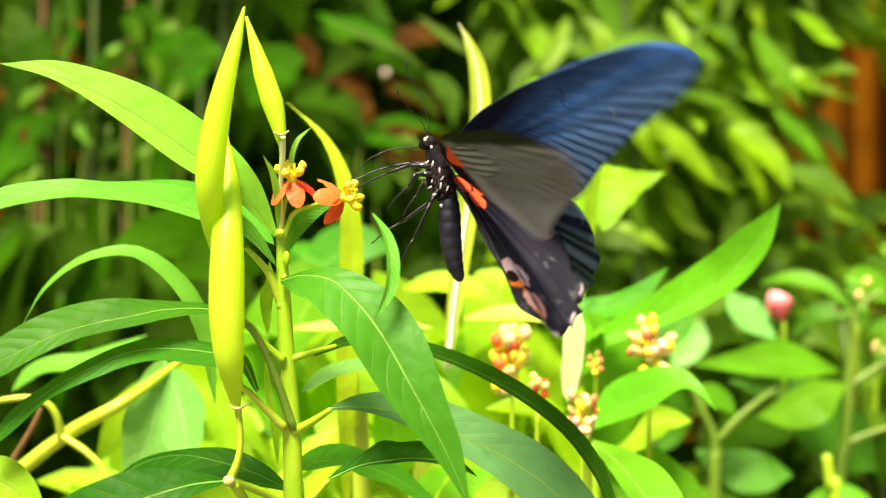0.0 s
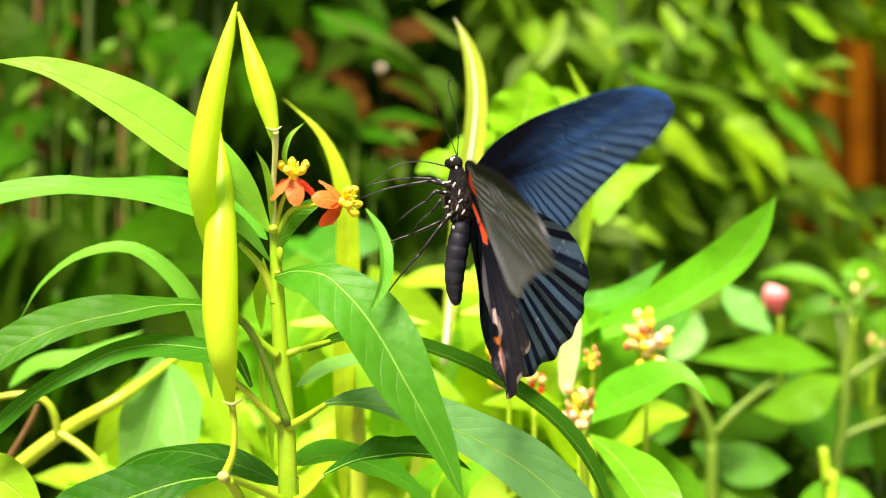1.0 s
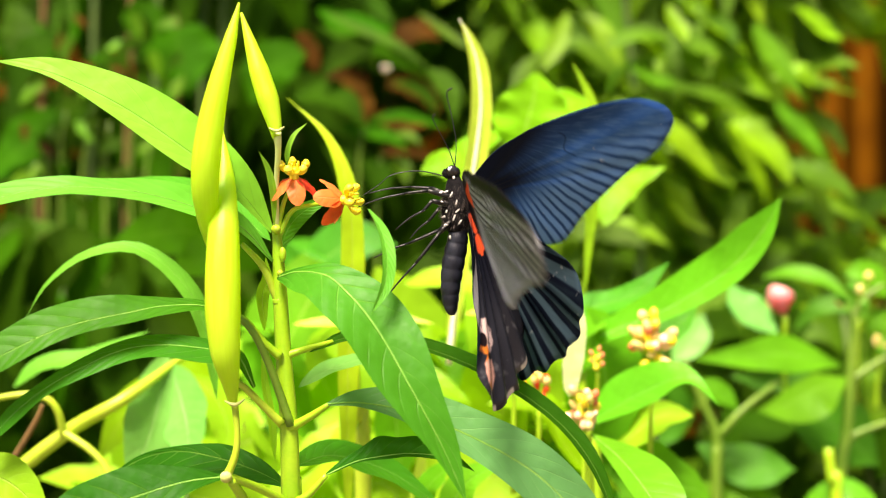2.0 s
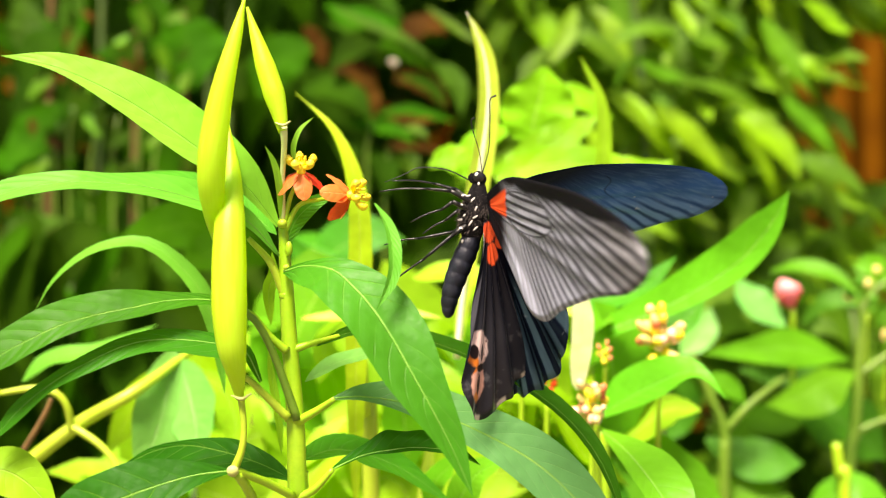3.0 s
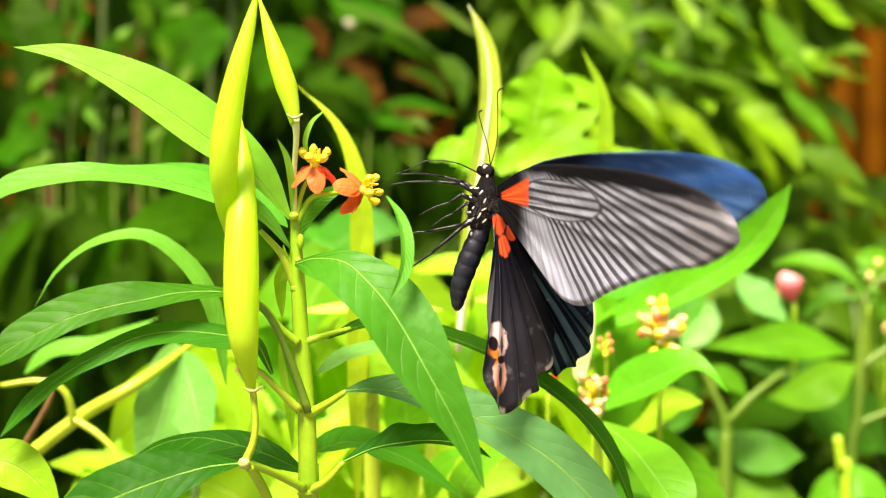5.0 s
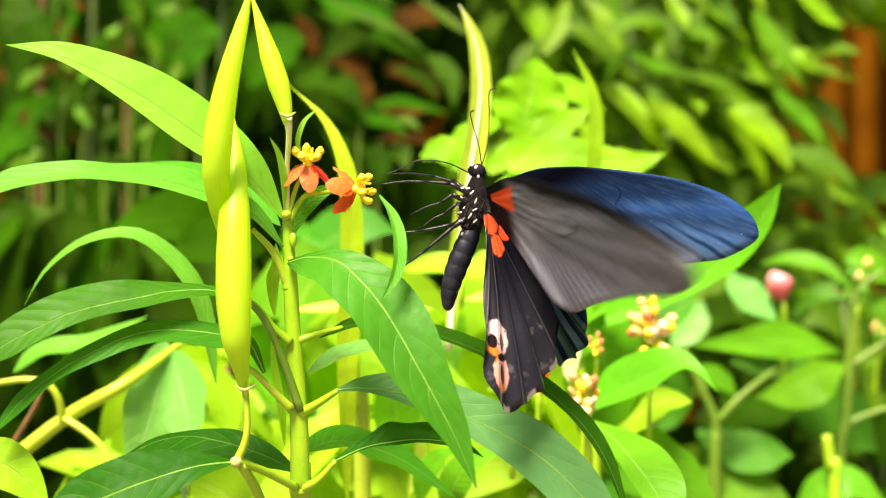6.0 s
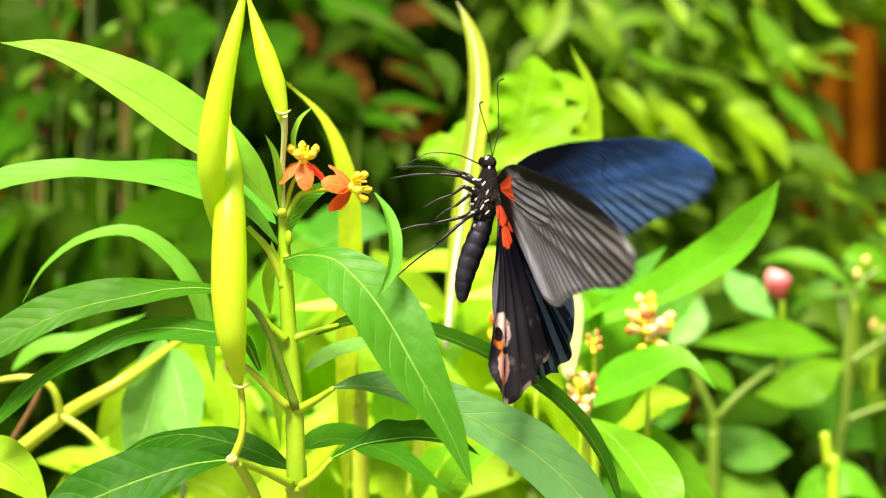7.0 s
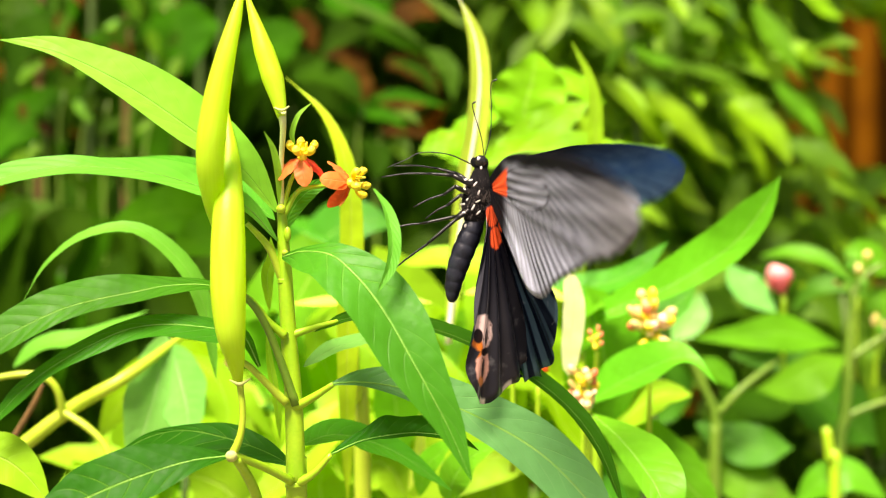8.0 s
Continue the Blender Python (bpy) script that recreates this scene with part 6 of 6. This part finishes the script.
LEFT_HINDWING = [  # seconds, turn about x, y, z
    (0.0, -14, 62, -52),
    (0.1, -16, 63, -52),
    (0.2, -17, 66, -51),
    (0.3, -14, 71, -44),
    (0.4, 17, 77, -8),
    (0.5, 17, 79, -3),
    (0.6, 15, 79, -5),
    (0.7, 14, 80, -7),
    (0.8, 12, 80, -9),
    (0.9, 7, 81, -14),
    (1.0, -2, 81, -23),
    (1.1, -14, 80, -35),
    (1.2, -25, 80, -47),
    (1.3, -35, 78, -57),
    (1.4, -43, 77, -63),
    (1.5, -48, 75, -69),
    (1.6, -45, 76, -66),
    (1.7, -39, 78, -62),
    (1.8, -36, 79, -59),
    (1.9, -31, 79, -56),
    (2.0, -26, 80, -52),
    (2.1, -20, 81, -47),
    (2.2, -14, 81, -42),
    (2.3, -7, 82, -36),
    (2.4, 0, 82, -29),
    (2.5, 8, 82, -22),
    (2.6, 16, 82, -15),
    (2.7, 24, 82, -8),
    (2.8, 32, 82, -1),
    (2.9, 35, 81, 1),
    (3.0, 37, 81, 1),
    (3.1, 37, 81, 1),
    (3.2, 37, 80, 0),
    (3.3, 37, 80, -1),
    (3.4, 37, 79, -1),
    (3.5, 37, 79, -2),
    (3.6, 35, 79, -3),
    (3.7, 33, 79, -4),
    (3.8, 31, 79, -5),
    (3.9, 29, 79, -6),
    (4.0, 27, 79, -7),
    (4.1, 27, 79, -7),
    (4.2, 28, 79, -8),
    (4.3, 28, 79, -8),
    (4.4, 28, 79, -9),
    (4.5, 28, 78, -10),
    (4.6, 26, 78, -11),
    (4.7, 25, 78, -13),
    (4.8, 23, 77, -15),
    (4.9, 22, 76, -17),
    (5.0, 20, 76, -19),
    (5.1, 19, 75, -20),
    (5.2, 18, 75, -21),
    (5.3, 17, 74, -23),
    (5.4, 16, 74, -24),
    (5.5, 15, 73, -25),
    (5.6, 14, 73, -26),
    (5.7, 14, 72, -27),
    (5.8, 13, 71, -28),
    (5.9, 12, 71, -30),
    (6.0, 11, 70, -31),
    (6.1, 10, 71, -31),
    (6.2, 9, 71, -32),
    (6.3, 9, 72, -32),
    (6.4, 8, 72, -33),
    (6.5, 7, 73, -33),
    (6.6, 7, 73, -32),
    (6.7, 7, 74, -30),
    (6.8, 8, 75, -28),
    (6.9, 9, 76, -26),
    (7.0, 11, 77, -23),
    (7.1, 19, 78, -15),
    (7.2, 26, 79, -8),
    (7.3, 29, 80, -6),
    (7.4, 32, 80, -3),
    (7.5, 35, 81, -1),
    (7.6, 36, 81, -0),
    (7.7, 37, 81, 0),
    (7.8, 38, 81, 1),
    (7.9, 39, 81, 1),
    (8.0, 40, 81, 2),
]
RIGHT_HINDWING = [  # seconds, turn about x, y, z
    (0.0, 167, 57, 43),
    (0.1, 167, 59, 43),
    (0.2, 165, 60, 42),
    (0.3, 162, 62, 41),
    (0.4, 162, 66, 32),
    (0.5, 159, 67, 30),
    (0.6, 156, 68, 29),
    (0.7, 151, 66, 35),
    (0.8, 148, 66, 36),
    (0.9, 145, 66, 39),
    (1.0, 126, 66, 43),
    (1.1, 133, 65, 45),
    (1.2, 143, 65, 47),
    (1.3, 152, 65, 49),
    (1.4, 157, 64, 50),
    (1.5, 162, 64, 52),
    (1.6, 164, 64, 52),
    (1.7, 165, 63, 53),
    (1.8, 167, 63, 52),
    (1.9, 168, 63, 52),
    (2.0, 169, 63, 52),
    (2.1, 171, 64, 52),
    (2.2, 172, 64, 52),
    (2.3, 173, 64, 52),
    (2.4, 175, 64, 52),
    (2.5, 176, 64, 51),
    (2.6, 177, 64, 51),
    (2.7, 179, 64, 51),
    (2.8, -180, 64, 51),
    (2.9, -178, 64, 50),
    (3.0, -177, 64, 50),
    (3.1, -176, 62, 50),
    (3.2, -175, 61, 50),
    (3.3, -174, 59, 51),
    (3.4, -174, 57, 51),
    (3.5, -173, 55, 51),
    (3.6, -175, 56, 51),
    (3.7, -177, 57, 50),
    (3.8, -180, 58, 50),
    (3.9, 178, 59, 50),
    (4.0, 175, 61, 49),
    (4.1, 174, 60, 48),
    (4.2, 174, 60, 48),
    (4.3, 174, 59, 47),
    (4.4, 173, 59, 47),
    (4.5, 173, 59, 46),
    (4.6, 174, 58, 46),
    (4.7, 174, 57, 46),
    (4.8, 175, 57, 46),
    (4.9, 176, 56, 46),
    (5.0, 176, 55, 46),
    (5.1, 177, 54, 46),
    (5.2, 177, 54, 46),
    (5.3, 178, 53, 46),
    (5.4, 179, 52, 46),
    (5.5, 179, 52, 46),
    (5.6, 180, 51, 45),
    (5.7, -180, 50, 45),
    (5.8, -179, 50, 45),
    (5.9, -178, 49, 45),
    (6.0, -178, 48, 45),
    (6.1, -179, 51, 45),
    (6.2, 178, 53, 44),
    (6.3, 176, 56, 43),
    (6.4, 173, 59, 42),
    (6.5, 170, 62, 40),
    (6.6, 174, 62, 42),
    (6.7, 179, 62, 43),
    (6.8, -176, 62, 45),
    (6.9, -172, 62, 46),
    (7.0, -167, 62, 48),
    (7.1, -169, 64, 46),
    (7.2, -172, 66, 44),
    (7.3, -176, 68, 42),
    (7.4, 179, 70, 38),
    (7.5, 173, 73, 32),
    (7.6, 179, 71, 37),
    (7.7, -175, 69, 42),
    (7.8, -170, 67, 45),
    (7.9, -166, 65, 48),
    (8.0, -162, 63, 50),
]

FORE_OUTLINE = [(0.5, -2.6), (9.5, -7.6), (17.0, -9.3), (25.0, -9.9), (40.0, -10.0), (52.0, -8.2), (59.0, -5.0), (62.4, -1.5), (62.6, 2.0), (56.0, 6.9), (50.0, 8.8), (43.8, 10.9), (34.0, 15.6), (27.5, 19.8), (23.0, 20.4), (18.0, 18.0), (9.0, 10.0), (1.2, 3.0)]
HIND_OUTLINE = [(1.0, -1.8), (11.0, -3.6), (20.0, -5.2), (28.0, -7.2), (34.0, -8.2), (39.0, -8.0), (43.0, -6.2), (46.4, -2.5), (46.9, 0.6), (45.4, 3.2), (45.2, 6.4), (43.0, 8.8), (42.0, 12.2), (38.8, 14.2), (36.8, 17.4), (32.6, 18.6), (29.0, 21.0), (20.0, 21.2), (13.0, 17.8), (6.0, 11.6), (1.0, 4.6)]


def wing_mesh(name, outline, scale, flip, front, back, bend, pleat):
    """A thin wing with veins fanning from its root, a slight camber, and two faces of different scales."""
    bm = bmesh.new()
    uv = bm.loops.layers.uv.verify()
    rim = spline([(x * 0.001 * scale, y * 0.001 * scale, 0) for x, y in outline], 72)
    n_s = 22
    axis = Vector((1, 0.12, 0)).normalized()
    layers = []
    for half in (-1, 1):
        grid = []
        for k, b in enumerate(rim):
            a = k / 72
            ctrl = (axis * b.length * 0.42).lerp(b * 0.5, 0.45)
            row = []
            for j in range(n_s + 1):
                s = j / n_s
                q = 2 * s * (1 - s) * ctrl * bend + s * s * b + (1 - bend) * 2 * s * (1 - s) * b * 0.5
                camber = 0.0014 * math.sin(math.pi * min(1, q.length / 0.06)) + pleat * math.sin(a * 46) * s
                row.append(bm.verts.new((q.x, q.y, flip * camber + half * 0.00009 * (1 - 0.7 * s))))
            grid.append(row)
        layers.append(grid)
        for k in range(72):
            for j in range(n_s):
                vs = (grid[k][j], grid[k + 1][j], grid[k + 1][j + 1], grid[k][j + 1])
                cs = ((k, j), (k + 1, j), (k + 1, j + 1), (k, j + 1))
                if half < 0:
                    vs, cs = vs[::-1], cs[::-1]
                f = bm.faces.new(vs)
                f.material_index = 0 if half < 0 else 1
                for lo, (u, v) in zip(f.loops, cs):
                    lo[uv].uv = (u / 72, v / n_s)
    for k in range(72):
        f = bm.faces.new((layers[0][k][n_s], layers[1][k][n_s], layers[1][k + 1][n_s], layers[0][k + 1][n_s]))
    bmesh.ops.remove_doubles(bm, verts=[v for v in bm.verts if v.co.length < 0.0003], dist=0.0002)
    return bm, [front, back]


def butterfly():
    p = thing("butterfly", (0, 0, 0), "black swallowtail butterfly with red-orange wing bases, hovering at the flowers", "butterfly")

    def add(name, bm, mat, parent=p, label=""):
        ob = mesh_object(name, bm, mat)
        ob.parent = parent
        return tagged(ob, label)

    # body, in millimetres of its own space: x to the back, z to the head
    def mm(x, y, z):
        return Vector((x, y, z)) * 0.001

    add("abdomen", rod([mm(-1.6, 0, -6), mm(-2.4, 0, -11), mm(-3.6, 0, -17), mm(-4.2, 0, -23), mm(-3.8, 0, -27.8)], [r * 0.001 * (0.74 + 0.055 * abs(math.sin(math.pi * k / 4))) for k, r in enumerate((2.3, 2.45, 2.6, 2.75, 2.9, 3.02, 3.12, 3.2, 3.27, 3.32, 3.36, 3.38, 3.39, 3.4, 3.4, 3.38, 3.35, 3.3, 3.25, 3.18, 3.1, 3.0, 2.9, 2.8, 2.7, 2.6, 2.48, 2.34, 2.18, 1.98, 1.72, 1.36, 0.7))], 18, 96), ABDOMEN, label="slate-grey ringed abdomen")
    ab = p.children[0]
    for k in range(6):
        add("pale_spot", ball(mm(-4.0 - 0.25 * k, -1.7 + 0.12 * k, -9.5 - 2.7 * k), (0.00035, 0.0003, 0.0005), None, 8, 6), WHITE_SCALE, ab)
    th = add("thorax", rod([mm(-2.9, 0, 5.0), mm(-2.7, 0, 2.8), mm(-2.5, 0, 0), mm(-2.6, 0, -3), mm(-2.4, 0, -6), mm(-2.2, 0, -8.2)], [0.0013, 0.0021, 0.0030, 0.0034, 0.0030, 0.0022], 18, 36), FUR, label="furry black thorax spotted white")
    for x, y, z, r, tilt in ((-4.6, -1.6, 1.2, 0.6, 70), (-5.0, -1.7, -1.2, 0.7, 60), (-4.3, -2.4, -3.0, 0.75, 40), (-5.2, -1.7, -4.6, 0.7, 75), (-3.0, -3.3, -5.0, 0.6, 20), (-4.4, -2.3, -6.4, 0.7, 80),
                              (-2.2, -3.3, -3.4, 0.5, 50), (-3.6, -2.6, 0.4, 0.55, 30), (-2.4, -3.2, -1.4, 0.5, 15), (-1.6, -3.2, -6.0, 0.5, 35), (-3.8, -2.5, -4.8, 0.45, 60)):
        add("white_spot", ball(mm(x, y, z), (r * 0.0004, r * 0.0005, r * 0.0014), Euler((0, radians(tilt), 0)).to_matrix(), 8, 6), WHITE_SCALE, th)
    hairs = bmesh.new()
    rng = random.Random(5)
    for k in range(700):
        ang, z = rng.uniform(0, 6.28), rng.uniform(-7.5, 3)
        r = 3.2 - 0.05 * (z + 3) ** 2
        base = mm(-2.5 + r * math.cos(ang), r * math.sin(ang), z)
        tip = base + mm(math.cos(ang) * 0.9 + rng.uniform(-.3, .3), math.sin(ang) * 0.9, rng.uniform(-1.2, 0.2))
        tube(hairs, [base, tip], [0.00006, 0.00002], 3, 1, False)
    add("fur", hairs, THORAX_HAIR, th)
    hd = add("head", ball(mm(-3.2, 0, 5.6), (0.0019, 0.0019, 0.0018)), FUR, label="black head with white spots")
    for y in (-1, 1):
        add("eye", ball(mm(-3.3, y * 1.25, 6.0), (0.0014, 0.0010, 0.0014)), EYE, hd, "glossy black compound eye")
        # white bead on the eye stands for its highlight
        add("white_spot", ball(mm(-3.9, y * 2.05, 6.4), (0.0004, 0.0002, 0.0005), None, 8, 6), WHITE_SCALE, hd)
        add("white_spot", ball(mm(-2.9, y * 1.75, 4.4), (0.0003, 0.0002, 0.0004), None, 8, 6), WHITE_SCALE, hd)
        add("palp", rod([mm(-4.4, y * 0.5, 4.6), mm(-5.1, y * 0.5, 5.6), mm(-5.0, y * 0.5, 6.6)], [0.0005, 0.0006, 0.0002], 7), FUR, hd)
        if y < 0:
            club = [mm(-2.6, -0.6, 7.0), mm(-4.2, -1.5, 11.5), mm(-6.6, -2.6, 16.0), mm(-7.6, -2.8, 18.4), mm(-7.0, -2.8, 19.2)]
        else:
            club = [mm(-2.6, 0.6, 7.0), mm(-2.2, 1.4, 13.0), mm(-3.2, 2.4, 19.5), mm(-4.2, 2.8, 24.6), mm(-3.0, 2.8, 26.0)]
        add("antenna", rod(club, [0.00013, 0.00011, 0.00011, 0.00014, 0.00024], 6, 20), LEG, hd, "thin black clubbed antenna")
    add("proboscis", rod([mm(-4.7, 0, 4.8), mm(-11, -0.4, 6.2), mm(-17.3, -0.8, 5.4), mm(-20.5, -0.8, 3.1), mm(-24.5, -0.6, 0.5)], [0.00018, 0.00014, 0.00012, 0.0001, 0.0001], 6, 24), LEG, hd, "long thin proboscis reaching the flower")
    # six legs: thigh, shin, foot
    legs = [((-3.5, -2.0, -0.2), (-9.0, -3.0, 1.4), (-14.3, -3.0, 0.8), (-25.3, -1.5, -2.0)), ((-3.5, 2.0, 0.0), (-8.0, 3.0, 2.2), (-13.0, 3.0, 2.6), (-23.0, 1.0, 1.2)),
            ((-4.0, -2.0, -2.0), (-8.0, -3.5, -1.0), (-10.2, -3.5, -3.3), (-16.7, -3.0, -7.6)), ((-4.0, 2.0, -2.5), (-6.5, 3.0, -2.6), (-9.0, 3.0, -5.5), (-13.5, 3.0, -9.6)),
            ((-3.5, 2.0, -5.0), (-6.2, 3.0, -7.6), (-14.0, 3.0, -10.8), (-22.0, 2.5, -14.0)), ((-3.5, -2.0, -5.5), (-6.2, -3.0, -8.2), (-12.0, -3.5, -15.4), (-20.7, -3.0, -25.4))]
    for a, b, c, d in legs:
        lg = add("leg", rod([mm(*a), mm(*b)], [0.0007, 0.00055], 7, 4), LEG)
        add("shin", rod([mm(*b), mm(*c)], [0.00048, 0.00034], 6, 4), LEG, lg)
        add("foot", rod([mm(*c), mm((c[0] + d[0]) / 2, (c[1] + d[1]) / 2, (c[2] + d[2]) / 2 + 0.4), mm(*d)], [0.00028, 0.00022, 0.00016], 6, 8), LEG, lg)
        add("white_spot", ball(mm(*[(u + v) / 2 for u, v in zip(a, b)]) + mm(0, -0.3, 0.2), (0.0006, 0.0003, 0.0003), None, 8, 6), WHITE_SCALE, lg)
    wings = {}
    for key, name, outline, flip, front, back, bend, place, label in (
            ("lf", "forewing", FORE_OUTLINE, -1, FORE_UNDER, FORE_UPPER, 1.0, (0, -2.2, 0), "grey streaked forewing underside with a red base"),
            ("rf", "forewing", FORE_OUTLINE, 1, FORE_UPPER, FORE_UNDER, 1.0, (0, 2.2, 0), "black forewing with blue gloss"),
            ("lh", "hindwing", HIND_OUTLINE, 1, HIND_UPPER, HIND_UNDER, 0.4, (0.6, -2.0, -3.2), "black hindwing with salmon patch and black spots"),
            ("rh", "hindwing", HIND_OUTLINE, -1, HIND_UNDER, HIND_UPPER, 0.4, (0.6, 2.0, -3.2), "black hindwing with blue bands between the veins")):
        bm, mats = wing_mesh(name, outline, 1.04 if "f" in key else 1.0, flip, front, back, bend, 0.0002 if "f" in key else 0.0008)
        ob = add(name, bm, mats, p, label)
        ob.location = mm(*place)
        wings[key] = ob
    return p, wings


insect, wings = butterfly()


def motions():
    walk(moth, [(t, Matrix.Translation(c) @ pose(0, 0, 0, 0, lean, 0)) for t, c, lean in ((0, (-0.0398, 0.9150, 0.8804), 15), (4.7, (-0.0406, 0.9150, 0.8804), 15), (5.0, (-0.0656, 0.8600, 0.8929), -20), (5.4, (-0.1282, 0.8500, 0.9124), 20), (5.8, (-0.1785, 0.8700, 0.9014), -10), (8.0, (-0.1785, 0.8700, 0.9014), -10))])
    walk(insect, [(t, pose(x, y, z, 0, lean, 0)) for t, x, y, z, lean in BODY_PATH])
    # the whole plant sways a little on its foot
    walk(plant, [(t, pose(-0.0345, 0.3250, 0, 0, lean, 0)) for t, lean in (
        (0.0, -0.073), (0.5, -0.095), (1.0, -0.124), (1.5, -0.142), (3.0, -0.186), (3.5, -0.147), (4.0, -0.058), (4.5, -0.029), (6.0, 0.036), (6.5, 0.000), (7.0, -0.010), (7.5, -0.047), (8.0, -0.054))])
    root = Matrix.Translation((-0.0371, 0.3200, 0.7565))
    for fl in flowers:
        walk(fl, [(t, root @ pose(0, 0, 0, 0, a, 0) @ root.inverted()) for t, a in ((0, -8), (0.5, -3), (1.0, 0), (1.5, -2), (3.0, -1), (4.0, 0), (8.0, 1))])
    for key, rows in (("lf", LEFT_FOREWING), ("rf", RIGHT_FOREWING), ("lh", LEFT_HINDWING), ("rh", RIGHT_HINDWING)):
        x, y, z = wings[key].location
        walk(wings[key], [(t, pose(x, y, z, a, b, c)) for t, a, b, c in rows])


motions()
